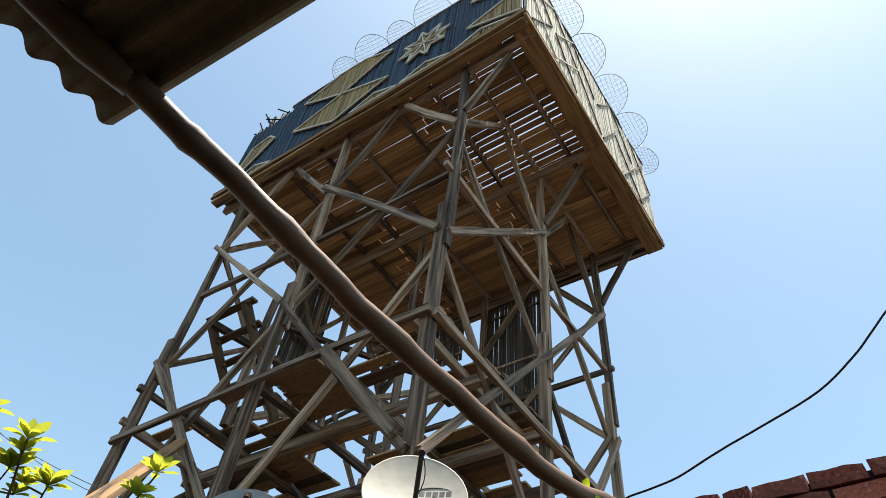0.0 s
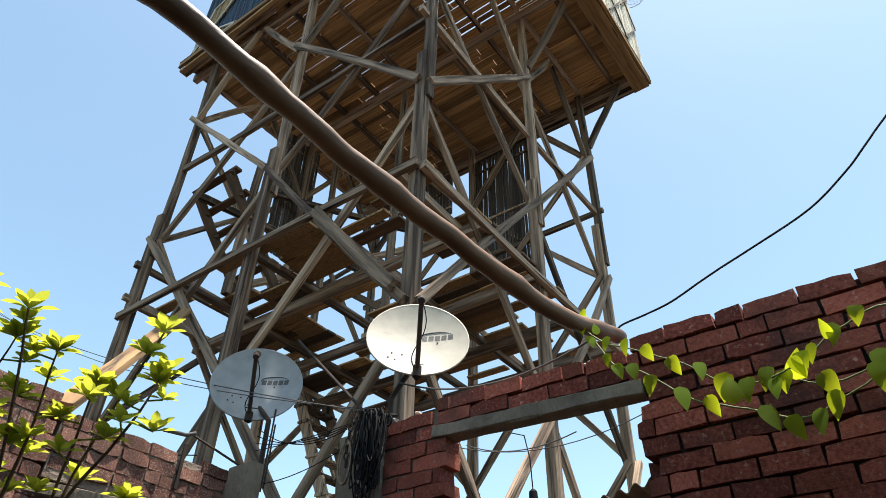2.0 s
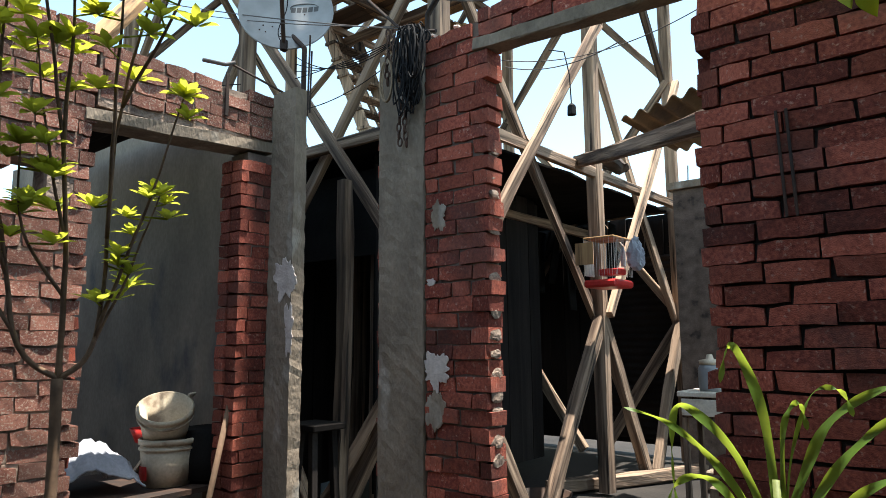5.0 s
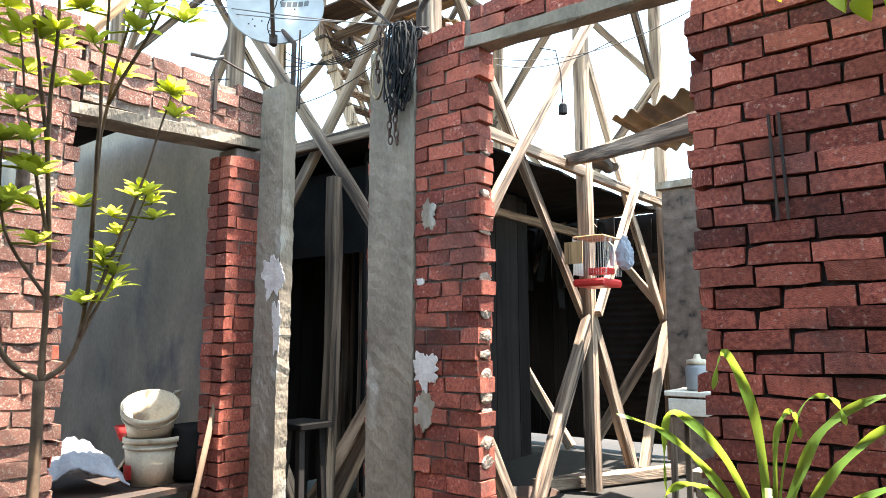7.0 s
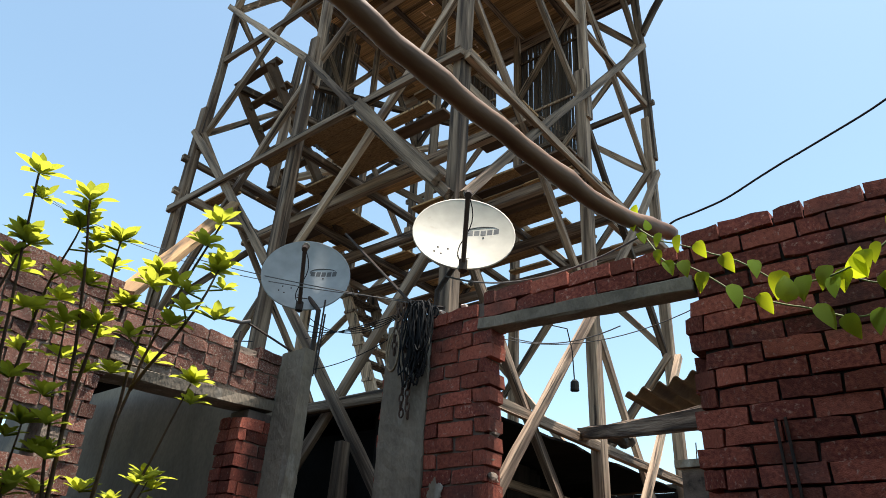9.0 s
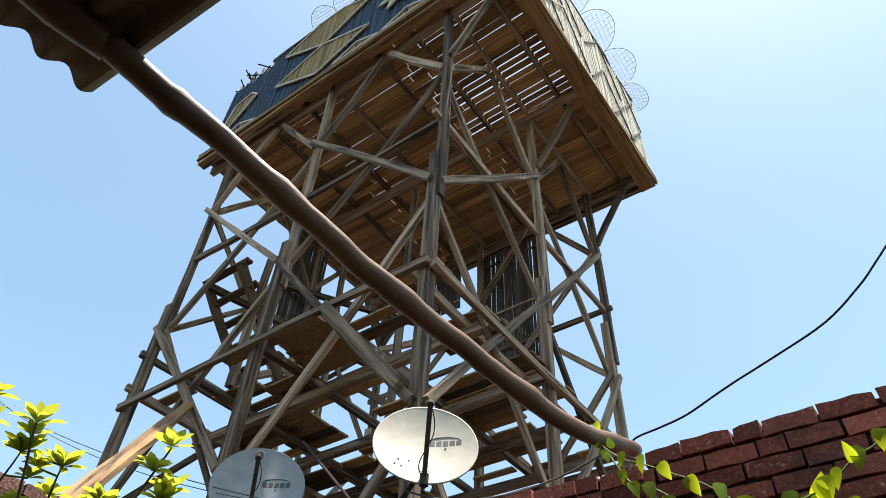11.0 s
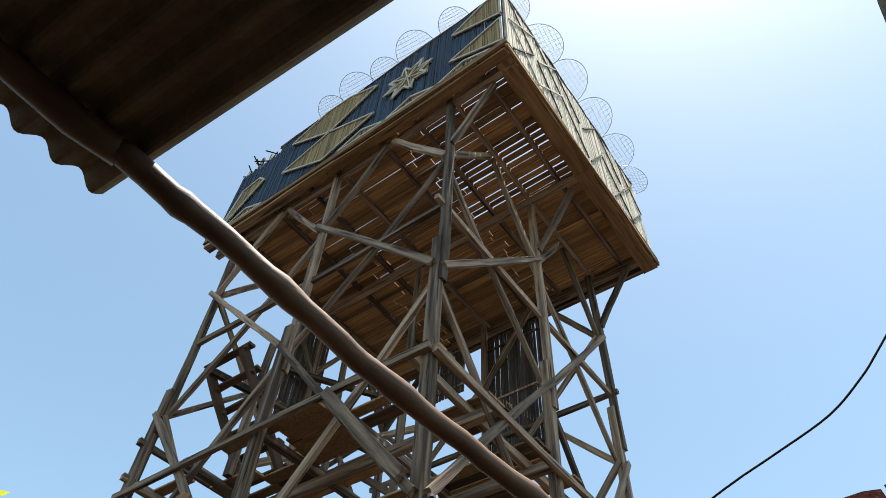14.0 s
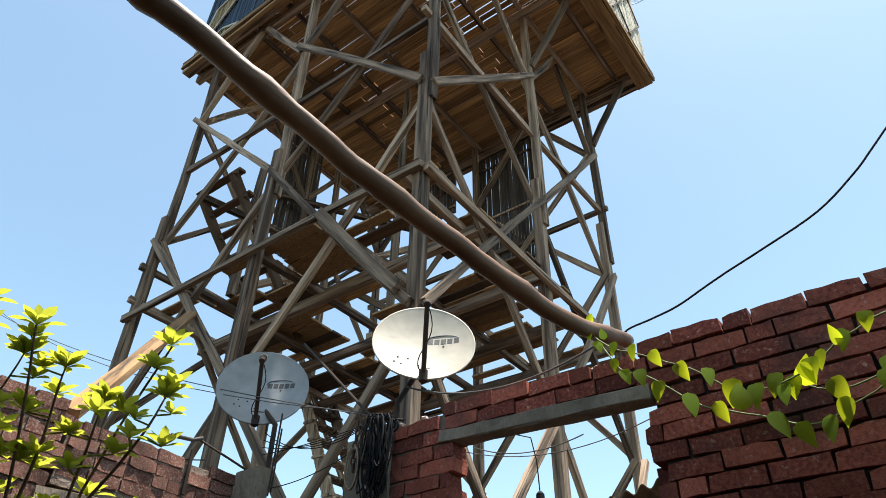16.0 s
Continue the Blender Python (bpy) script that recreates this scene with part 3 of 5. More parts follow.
# the branch that carries the sheet: from the far wall of the yard to the lintel
pole_pts = [(-1.52, -2.7, 3.18), (-1.50, -1.4, 3.20), (-1.475, 0.04, 3.215), (-1.448, 0.21, 3.212), (-1.417, 0.403, 3.165), (-1.396, 0.53, 3.16), (-1.352, 0.80, 3.105),
            (-1.308, 1.07, 3.04), (-1.27, 1.31, 3.0), (-1.215, 1.64, 2.963), (-1.165, 1.95, 2.925), (-1.11, 2.30, 2.91), (-1.075, 2.52, 2.95), (-1.03, 2.76, 3.0)]
fine_pts, fine_r = [], []
for i in range(len(pole_pts) - 1):
    p = [Vector(pole_pts[min(max(i + k, 0), len(pole_pts) - 1)]) for k in (-1, 0, 1, 2)]
    for s in range(5):
        f = s / 5
        q = 0.5 * ((2 * p[1]) + (p[2] - p[0]) * f + (2 * p[0] - 5 * p[1] + 4 * p[2] - p[3]) * f * f + (3 * p[1] - p[0] - 3 * p[2] + p[3]) * f ** 3)
        knot = 0.013 * max(0, math.cos((i + f) * 3.1)) ** 8
        fine_pts.append(q + noise.noise_vector(q * 8) * 0.009)
        fine_r.append(0.046 - 0.009 * (i + f) / 12 + 0.6 * knot + noise.noise(q * 9) * 0.002)
fine_pts.append(Vector(pole_pts[-1]))
fine_r.append(0.03)
alone("branch_pole", tube(fine_pts, fine_r, 14), M_POLE, "long crooked peeled branch that carries the roof sheet", "pole", smooth=True)

# ---- satellite dishes ----
def satellite_dish(at, facing, size, mast_foot, enamel, label):
    d = thing("satellite_dish", mast_foot, label, "satellite dish", "satellite dishes")
    at, facing = Vector(at), Vector(facing).normalized()
    _, s, t = frame_of(facing)
    m = Matrix(((s.x, t.x, facing.x, at.x), (s.y, t.y, facing.y, at.y), (s.z, t.z, facing.z, at.z), (0, 0, 0, 1)))
    prof = [(0.001, -0.062)] + [(r, -0.062 + 0.062 * r * r / 0.09) for r in (0.06, 0.12, 0.18, 0.24, 0.29, 0.30)] + [(0.306, 0.004), (0.306, -0.008), (0.29, -0.012)] + \
           [(r, -0.069 + 0.062 * r * r / 0.09) for r in (0.24, 0.18, 0.12, 0.06)] + [(0.001, -0.069)]
    k = size / 0.61
    bm = lathe([(r * k, h * k) for r, h in prof], m @ Matrix.Diagonal((1.0, 1.06, 1, 1)), 40)
    refl = part("reflector", bm, enamel, d, smooth=True)
    # printed mark: a swoosh and a bar for the lettering
    def skin(x, y):
        return m @ Vector((x, y * 1.06, k * (-0.062 + 0.062 * (x * x + y * y) / (0.09 * k * k)) + 0.0012))

    pts = [skin(-0.115 + 0.095 * math.cos(a), 0.072 + 0.034 * math.sin(a)) for a in np.linspace(-0.6, 2.9, 14)]
    part("printed_mark", tube(pts, [0.001 + 0.0035 * math.sin(math.pi * i / 13) for i in range(14)], 5), M_INK, refl, "dark printed swoosh")
    bm = bmesh.new()
    for i in range(5):
        x = -0.212 + i * 0.039
        a, b, c, e = skin(x, 0.038), skin(x + 0.031, 0.038), skin(x + 0.028, 0.078), skin(x - 0.003, 0.078)
        vs = [bm.verts.new(q) for q in (a, b, c, e)]
        bm.faces.new(vs)
    part("printed_mark", bm, M_INK, refl, "row of dark printed bars")
    low = m @ Vector((0, -0.30 * k, 0.0))
    horn = m @ Vector((0.0, -0.10 * k, 0.36 * k))
    part("arm", tube([low - facing * 0.05, low, horn], 0.014, 8), M_IRON, d)
    lnb = part("feed_horn", tube([horn + t * -0.02, horn + t * 0.02 - facing * 0.02, horn + t * 0.065 - facing * 0.05], [0.02, 0.025, 0.019], 10), M_IRON, d)
    part("cap", tube([horn + t * 0.062 - facing * 0.05, horn + t * 0.085 - facing * 0.065], [0.026, 0.024], 10), M_WHITEPLASTIC, lnb, "dirty white plastic cap")
    hub = m @ Vector((0, -0.06, -0.13))
    part("bracket", beam(m @ Vector((0, -0.2 * k, -0.05)), hub, 0.09, 0.03, None), M_IRON, d)
    foot = Vector(mast_foot)
    part("mast", tube([foot, Vector((foot.x, foot.y, hub.z - 0.25)), hub], 0.017, 10), M_IRON, d)
    part("clamp", tube([low + Vector((0, 0, -0.03)), low + Vector((0, 0, 0.035))], 0.026, 10), M_IRON, d)
    pts = [horn.lerp(low, f) + s * (-0.035 * math.sin(math.pi * 2 * f)) - facing * (0.05 * math.sin(math.pi * f)) for f in np.linspace(0, 1.0, 14)]
    part("cable", tube(pts, 0.0032, 6), M_CABLE, d, smooth=True)
    for hx, hy in ((0.09, -0.10), (0.15, -0.10), (0.03, -0.16), (0.13, -0.16), (0.17, -0.15), (-0.12, 0.02)):   # bolts through the skin
        q = skin(hx, hy)
        part("bolt", tube([q - facing * 0.006, q + facing * 0.003], 0.0055, 8), M_IRON, refl)
    return d


satellite_dish((-2.29, 2.81, 3.43), (0.62, -0.72, 0.36), 0.615, (-2.46, 2.80, 2.80), M_DISH, "round cream satellite dish on the concrete column's top")
satellite_dish((-3.73, 2.80, 3.53), (0.70, -0.64, 0.30), 0.635, (-3.50, 2.78, 2.80), M_DISH_GREY, "round satellite dish, greyed for shade, on the corner column's top")

# ---- chain, rope and cables on the middle column ----
def chain_link(m, mat, parent):
    bm = bmesh.new()
    pts = [Vector((0.0115 * math.cos(a), 0, 0.024 * math.sin(a))) for a in np.linspace(0, math.tau, 11)]
    add_tube(bm, pts, 0.0048, 5, False)
    bmesh.ops.transform(bm, matrix=m, verts=bm.verts)
    return part("link", bm, mat, parent)


chain = thing("chain", (-2.43, 2.60, 2.26), "rusty dark iron chain hung from the column's top", "chain")
for strand, (x, z0, z1) in enumerate(((-2.435, 2.86, 2.26), (-2.475, 2.86, 2.27), (-2.565, 2.93, 2.62), (-2.525, 2.92, 2.66))):
    n = int((z0 - z1) / 0.037)
    for i in range(n):
        f = i / n
        chain_link(pose(x + 0.008 * math.sin(i * 0.9), 2.595, z0 + (z1 - z0) * f, 0, 0, 90 * (i % 2) + 20), M_RUST, chain)
bundle = thing("cable_bundle", (-2.35, 2.60, 2.5), "coiled bundle of black cables over the column's edge", "cable")
r8 = random.Random(8)
for i in range(28):   # tangled loops, each hung over the column's top
    cx, cz = -2.395 + r8.uniform(-0.055, 0.055), 2.90 - r8.uniform(0.12, 0.24)
    wx, hz, lean = r8.uniform(0.02, 0.05), 2.90 - cz, r8.uniform(-0.35, 0.35)
    dy = r8.uniform(0.0, 0.07)
    loop = []
    for a in np.linspace(1.2, 1.2 + math.tau, 20):
        w = noise.noise(Vector((a * 1.3, i * 3.1, 0))) * 0.022
        loop.append((cx + wx * math.cos(a) + lean * hz * math.sin(a) * 0.3 + w, 2.605 - dy + 0.02 * math.sin(a * 2 + i) * 0.6, cz + (hz + w) * math.sin(a)))
    part("cable", tube(loop, r8.uniform(0.0032, 0.0058), 6), M_CABLE, bundle, smooth=True)
bm = bmesh.new()
for k in range(2):
    add_tube(bm, [(-2.555 - 0.044 * math.cos(a) * (1 - 0.15 * k), 2.572 + 0.008 * k, 2.655 - 0.115 * math.sin(a)) for a in np.linspace(-1.2, 4.3, 22)], 0.0052, 6)
alone("rope_loop", bm, M_ROPE, "pale frayed rope loop hung on the column", "rope", smooth=True)
bm = bmesh.new()
for i in range(7):
    add_tube(bm, [(-2.47 + 0.025 * i + 0.025 * math.cos(a), 2.63, 2.92 - 0.012 * i + 0.03 * math.sin(a)) for a in np.linspace(0, math.tau, 12)], 0.0045, 5, False)
alone("cable_coil", bm, M_CABLE, "black cable coiled round an iron bar", "cable")
alone("iron_bar", tube([(-2.28, 2.66, 2.88), (-2.50, 2.64, 2.94), (-3.26, 2.72, 3.68)], 0.009, 6), M_IRON, "thin iron bar slanting out of the column's top", "bar")


def cable(a, b, drop, r, mat, label, name="cable"):
    return alone(name, tube(sag(a, b, drop), r, 5), mat, label, "cable", "overhead cables")


slung = [(-1.06, 2.74, 3.00), (-1.02, 2.75, 3.052), (-0.90, 2.75, 3.063), (-0.77, 2.75, 3.080), (-0.615, 2.75, 3.130), (-0.37, 2.75, 3.207), (-0.11, 2.75, 3.30),
         (0.07, 2.75, 3.422), (0.16, 2.75, 3.503), (0.24, 2.75, 3.58), (0.31, 2.75, 3.645), (0.45, 2.75, 3.79), (0.9, 2.75, 4.30), (1.4, 2.75, 5.00)]
slung = [(x, y, z + 0.025 * min(1, max(0, (x + 1.02) / 0.5))) for x, y, z in curve_pts(slung, 5)]
alone("cable", tube(slung, 0.0048, 6), M_CABLE, "black cable slung from the wall up into the air", "cable", "overhead cables", smooth=True)
cable((-8.8, 2.4, 5.78), (-2.50, 2.64, 2.95), 0.16, 0.0036, M_GREYWIRE, "thin grey wire slung past the tower")
cable((-8.8, 2.42, 5.82), (-2.50, 2.66, 2.97), 0.24, 0.0032, M_GREYWIRE, "thin grey wire slung past the tower")
for k in range(4):
    cable((-3.55, 2.75, 2.98 + 0.05 * k), (-2.44, 2.66, 2.93 + 0.012 * k), 0.02 + 0.045 * k, 0.003, M_CABLE, "thin black wire between two columns")
cable((-3.35, 2.7, 2.72), (-2.50, 2.68, 2.86), 0.05, 0.003, M_CABLE, "thin black wire between two columns")
cable((-2.40, 2.8, 3.16), (-1.12, 2.62, 2.95), 0.12, 0.0055, M_GREYWIRE, "thin grey wire from the dish to the branch")
cable((-3.66, 2.42, 2.872), (-5.7, 2.3, 3.2), -0.02, 0.004, M_CABLE, "thin black wire over the wall")
cable((-2.0, 2.835, 2.70), (-0.96, 2.835, 2.66), 0.09, 0.0025, M_GREYWIRE, "thin wire behind the lintel")
cable((-2.9, 4.2, 3.35), (-1.7, 3.6, 2.98), 0.08, 0.004, M_GREYWIRE, "thin wire across the doorway")
lampthing = thing("lamp_holder", (-2.236, 4.0, 2.77), "black lamp holder without a bulb on a hanging wire", "lamp holder")
part("wire", tube([(-2.40, 4.0, 3.27), (-2.28, 4.0, 3.22), (-2.245, 4.0, 3.05), (-2.236, 4.0, 2.83)], 0.0045, 5), M_CABLE, lampthing)
part("socket", tube([(-2.236, 4.0, 2.845), (-2.236, 4.0, 2.83), (-2.236, 4.0, 2.77)], [0.014, 0.027, 0.03], 12), M_CABLE, lampthing)
for x, y, h in ((-3.42, 2.75, 3.13), (-3.36, 2.72, 3.10), (-3.33, 2.68, 3.18)):
    alone("starter_bar", tube([(x, y, 2.70), (x + 0.01, y, h)], 0.006, 6), M_IRON, "rusty steel bar sticking out of the column", "steel bar", "starter bars")
for k in range(2):
    x = -0.700 + 0.033 * k
    alone("wall_bar", tube([(x - 0.004, WY + 0.02, 2.085 + 0.004 * k), (x, WY - 0.012, 2.08), (x + 0.012, WY - 0.014, 1.70)], 0.0055, 6), M_IRON, "thin rusty steel bar hanging from a brick joint", "steel bar", "wall bars")

# ---- smears of plaster on columns and pier ----
def smear(at, rx, rz, seed, mat, label):
    r = random.Random(seed)
    bm = bmesh.new()
    c = Vector(at)
    rings = []
    for f, dy in ((1.0, 0.001), (0.97, -0.0025), (0.5, -0.003), (0.02, -0.0032)):
        ring = []
        for k in range(72):
            a = k * math.tau / 72
            w = 1 + 0.55 * noise.noise(Vector((math.cos(a) * 1.6 + seed, math.sin(a) * 1.6, 0.3))) + 0.30 * noise.noise(Vector((math.cos(a) * 5 + seed, math.sin(a) * 5, 0.3))) + 0.10 * noise.noise(Vector((math.cos(a) * 15, math.sin(a) * 15, seed)))
            ring.append(bm.verts.new(c + Vector((rx * f * w * math.cos(a), dy, rz * f * w * math.sin(a)))))
        rings.append(ring)
    for r0, r1 in zip(rings, rings[1:]):
        for k in range(72):
            bm.faces.new((r0[k], r0[(k + 1) % 72], r1[(k + 1) % 72], r1[k]))
    bm.faces.new(rings[-1])
    return alone("plaster_smear", bm, mat, label, "plaster", "plaster smears", "structure")


smear((-2.275, WY - 0.004, 1.145), 0.075, 0.085, 1, M_GYPSUM, "white plaster smeared over the pier's bricks")
smear((-3.42, WY - 0.026, 1.66), 0.10, 0.12, 2, M_GYPSUM, "white plaster smeared over the corner column")
smear((-3.38, WY - 0.026, 1.36), 0.045, 0.16, 3, M_GYPSUM, "white plaster smeared over the corner column")
smear((-2.28, WY - 0.004, 0.96), 0.05, 0.10, 4, M_CONCRETE, "grey mortar smeared over the pier's bricks")
smear((-2.25, WY - 0.004, 1.90), 0.045, 0.08, 5, M_CONCRETE, "grey mortar smeared over the pier's bricks")
smear((-2.30, WY - 0.004, 1.575), 0.03, 0.02, 6, M_GYPSUM, "small pale label of plaster on the pier")

rm = random.Random(33)
for k in range(17):
    z = 0.75 + 1.6 * k / 17 + rm.uniform(-0.03, 0.03)
    bm = bmesh.new()
    bmesh.ops.create_icosphere(bm, subdivisions=2, radius=1.0)
    sx, sz = rm.uniform(0.006, 0.013), rm.uniform(0.014, 0.034)
    for v in bm.verts:
        v.co = v.co * (1 + 0.5 * noise.noise(v.co * 1.7 + Vector((k, 0, 0))))
        v.co = Vector((-1.962 + v.co.x * sx, WY + 0.06 + v.co.y * 0.045, z + v.co.z * sz))
    alone("mortar_lump", bm, M_DUSTMORTAR, "pale lump of dried mortar on the pier's broken edge", "mortar", "mortar lumps", "structure")

for k in range(9):
    x = -2.28 + 1.3 * k / 8 + rm.uniform(-0.05, 0.05)
    z = (2.862 if x < -2.0 else 2.893 - 0.041 * (x + 2.03)) - 0.004
    bm = bmesh.new()
    bmesh.ops.create_icosphere(bm, subdivisions=2, radius=1.0)
    sx, sz = rm.uniform(0.012, 0.03), rm.uniform(0.008, 0.017)
    for v in bm.verts:
        v.co = v.co * (1 + 0.5 * noise.noise(v.co * 1.7 + Vector((k, 4, 0))))
        v.co = Vector((x + v.co.x * sx, WY + 0.03 + v.co.y * 0.028, z + v.co.z * sz))
    alone("mortar_lump", bm, M_GYPSUM, "white lump of dried mortar on the bricks' top", "mortar", "mortar lumps", "structure")

# ---- the dark shed under the tower ----
shed = thing("shed", (-5.2, 5.7, 0), "shed of shade-dark planks and black sheeting under the tower", "shed")
bm = bmesh.new()
bmesh.ops.create_grid(bm, x_segments=24, y_segments=20, size=1.0)
for v in bm.verts:
    v.co = Vector((-5.28 + v.co.x * 2.25, 5.62 + v.co.y * 2.1, 2.74 + 0.05 * noise.noise(v.co * 4) + 0.03 * v.co.x))
bmesh.ops.solidify(bm, geom=bm.faces[:], thickness=0.02)
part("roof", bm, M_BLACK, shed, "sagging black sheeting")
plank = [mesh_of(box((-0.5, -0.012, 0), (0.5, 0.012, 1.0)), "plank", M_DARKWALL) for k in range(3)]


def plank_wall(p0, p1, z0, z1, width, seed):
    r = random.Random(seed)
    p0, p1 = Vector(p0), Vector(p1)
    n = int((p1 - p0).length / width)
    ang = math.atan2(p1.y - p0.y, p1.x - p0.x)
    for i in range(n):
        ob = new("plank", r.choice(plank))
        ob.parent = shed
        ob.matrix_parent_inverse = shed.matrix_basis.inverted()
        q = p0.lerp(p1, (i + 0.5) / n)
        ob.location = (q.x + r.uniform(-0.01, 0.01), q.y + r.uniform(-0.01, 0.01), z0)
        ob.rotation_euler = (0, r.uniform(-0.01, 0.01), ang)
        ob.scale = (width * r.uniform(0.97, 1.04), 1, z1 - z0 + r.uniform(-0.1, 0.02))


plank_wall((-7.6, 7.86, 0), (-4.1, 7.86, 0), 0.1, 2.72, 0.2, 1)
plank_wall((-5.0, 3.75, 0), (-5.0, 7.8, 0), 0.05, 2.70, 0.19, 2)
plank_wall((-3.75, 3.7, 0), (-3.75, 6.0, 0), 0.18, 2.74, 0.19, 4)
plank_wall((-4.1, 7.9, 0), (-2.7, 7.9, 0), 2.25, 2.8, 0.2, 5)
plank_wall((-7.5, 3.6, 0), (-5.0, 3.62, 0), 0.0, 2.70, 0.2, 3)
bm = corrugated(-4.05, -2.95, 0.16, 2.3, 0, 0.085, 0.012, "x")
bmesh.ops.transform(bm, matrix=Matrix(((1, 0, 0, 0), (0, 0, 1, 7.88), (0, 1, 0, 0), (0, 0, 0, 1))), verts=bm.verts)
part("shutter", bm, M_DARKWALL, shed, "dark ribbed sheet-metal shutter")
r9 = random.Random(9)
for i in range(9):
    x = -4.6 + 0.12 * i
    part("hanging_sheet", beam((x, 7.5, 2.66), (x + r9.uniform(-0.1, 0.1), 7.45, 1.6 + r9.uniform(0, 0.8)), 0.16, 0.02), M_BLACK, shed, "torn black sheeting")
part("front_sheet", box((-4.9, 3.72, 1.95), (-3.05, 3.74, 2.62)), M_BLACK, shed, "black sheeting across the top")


def shed_post(a, b):
    ob = tower_bar("post", a, b, 0.085, 0.085)
    ob.parent, ob.matrix_parent_inverse = shed, shed.matrix_basis.inverted()


for a, b in (((-3.93, 3.9, 0), (-3.93, 3.9, 2.45)), ((-4.7, 4.4, 0), (-4.68, 4.4, 2.6)), ((-3.75, 5.0, 2.5), (-3.75, 7.7, 2.5)), ((-4.9, 4.0, 2.42), (-3.1, 3.9, 2.5))):
    shed_post(a, b)
loose_timber("leaning_timber", (-3.9, 3.2, 0.05), (-3.40, 3.46, 0.95), 0.10, 0.07, M_WOOD, "brown timber leaning against a tower leg", "timber")
loose_timber("tie_beam", (-2.95, 5.42, 2.87), (-0.95, 2.93, 2.20), 0.085, 0.10, M_WOOD, "weathered beam from the tower to the wall", "beam", kind="structure")
bm = corrugated(-2.32, -1.15, 4.95, 6.1, 2.99, 0.15, 0.026, "y")
for v in bm.verts:
    v.co.y -= 0.42 * (v.co.x + 2.32)
alone("awning_sheet", bm, M_SHEET, "short piece of corrugated cement sheet on a beam", "roof sheet")
side = alone("wall_far", box((-2.75, 7.1, 0), (0.6, 7.3, 2.86)), M_GREYMORTAR, "far brick wall beyond the tower, bare and brown", "wall", kind="structure")
alone("wall_far_coping", box((-2.8, 7.05, 2.865), (0.65, 7.35, 2.94)), M_CONCRETE, "thin concrete coping on the far wall", "coping", kind="structure")
for k in range(6):
    alone("starter_bar", tube([(-2.6 + 0.14 * k, 7.15, 2.90), (-2.59 + 0.14 * k, 7.15, 3.12 + 0.03 * (k % 3))], 0.006, 6), M_IRON, "rusty steel bar sticking out of the far wall", "steel bar", "starter bars")
loose_timber("sill_timber", (-3.3, 5.35, 0.05), (-2.55, 7.0, 0.05), 0.12, 0.10, M_WOOD, "pale squared timber lying on the ground by the tower legs", "timber")

shed_post((-3.64, 3.24, 0), (-3.66, 3.29, 2.42))
bench = thing("low_bench", (-3.62, 3.1, 0), "rough dark timber bench in the shed's doorway", "bench")
part("top", box((-3.80, 2.92, 0.735), (-3.50, 3.19, 0.775), 0.006), M_DARKWALL, bench)
for a, b in (((-3.76, 2.96, 0), (-3.70, 2.98, 0.735)), ((-3.54, 3.16, 0), (-3.58, 3.14, 0.735)), ((-3.54, 2.96, 0), (-3.58, 2.98, 0.735)), ((-3.76, 3.16, 0), (-3.72, 3.14, 0.735))):
    part("leg", beam(a, b, 0.045, 0.045), M_DARKWALL, bench)
# invented backing that stops daylight coming through the plank gaps
part("lining", box((-3.80, 3.72, 0.2), (-3.785, 6.0, 2.72)), M_BLACK, shed, "black backing added behind the planks to stop light")
part("lining", box((-7.6, 7.93, 0.1), (-2.72, 7.945, 2.78)), M_BLACK, shed, "black backing added behind the planks to stop light")
part("lining", box((-5.05, 3.66, 0.05), (-5.035, 7.9, 2.74)), M_BLACK, shed, "black backing added behind the planks to stop light")
# ---- bird cage on the leg ----
cage = thing("bird_cage", (-2.70, 5.32, 1.75), "wire bird cage with red plastic base on a leg", "bird cage")
cx, cy, cz = -2.66, 5.36, 1.72
part("base", box((cx - 0.20, cy - 0.24, cz), (cx + 0.20, cy + 0.24, cz + 0.07), 0.02), M_REDPLASTIC, cage, "red plastic tray")
part("tray", box((cx - 0.05, cy - 0.16, cz + 0.11), (cx + 0.21, cy + 0.02, cz + 0.17), 0.01), M_REDPLASTIC, cage, "small red plastic feeder")
part("roof", box((cx - 0.19, cy - 0.23, cz + 0.45), (cx + 0.19, cy + 0.23, cz + 0.465), 0.004), M_BOARD, cage)
part("panel", box((cx - 0.19, cy - 0.23, cz + 0.11), (cx - 0.18, cy + 0.0, cz + 0.44)), M_TRIM, cage, "pale board side")
part("bottle", tube([(cx + 0.14, cy + 0.1, cz + 0.2), (cx + 0.14, cy + 0.1, cz + 0.34), (cx + 0.14, cy + 0.1, cz + 0.38)], [0.03, 0.03, 0.012], 12), M_CLOTH, cage, "pale plastic water bottle")
for i in range(13):
    f = -0.19 + 0.38 * i / 12
    for sy in (-0.23, 0.23):
        part("wire", tube([(cx + f, cy + sy, cz + 0.1), (cx + f, cy + sy, cz + 0.455)], 0.0018, 4), M_STEEL, cage)
for i in range(1, 14):
    f = -0.23 + 0.46 * i / 14
    part("wire", tube([(cx + 0.19, cy + f, cz + 0.1), (cx + 0.19, cy + f, cz + 0.455)], 0.0018, 4), M_STEEL, cage)
part("hook", tube([(cx - 0.2, cy + 0.2, cz + 0.46), (-2.88, 5.6, cz + 0.55)], 0.006, 5), M_IRON, cage)
cage.scale = (0.72, 0.72, 0.9)
bm = bmesh.new()
bmesh.ops.create_icosphere(bm, subdivisions=3, radius=1.0)
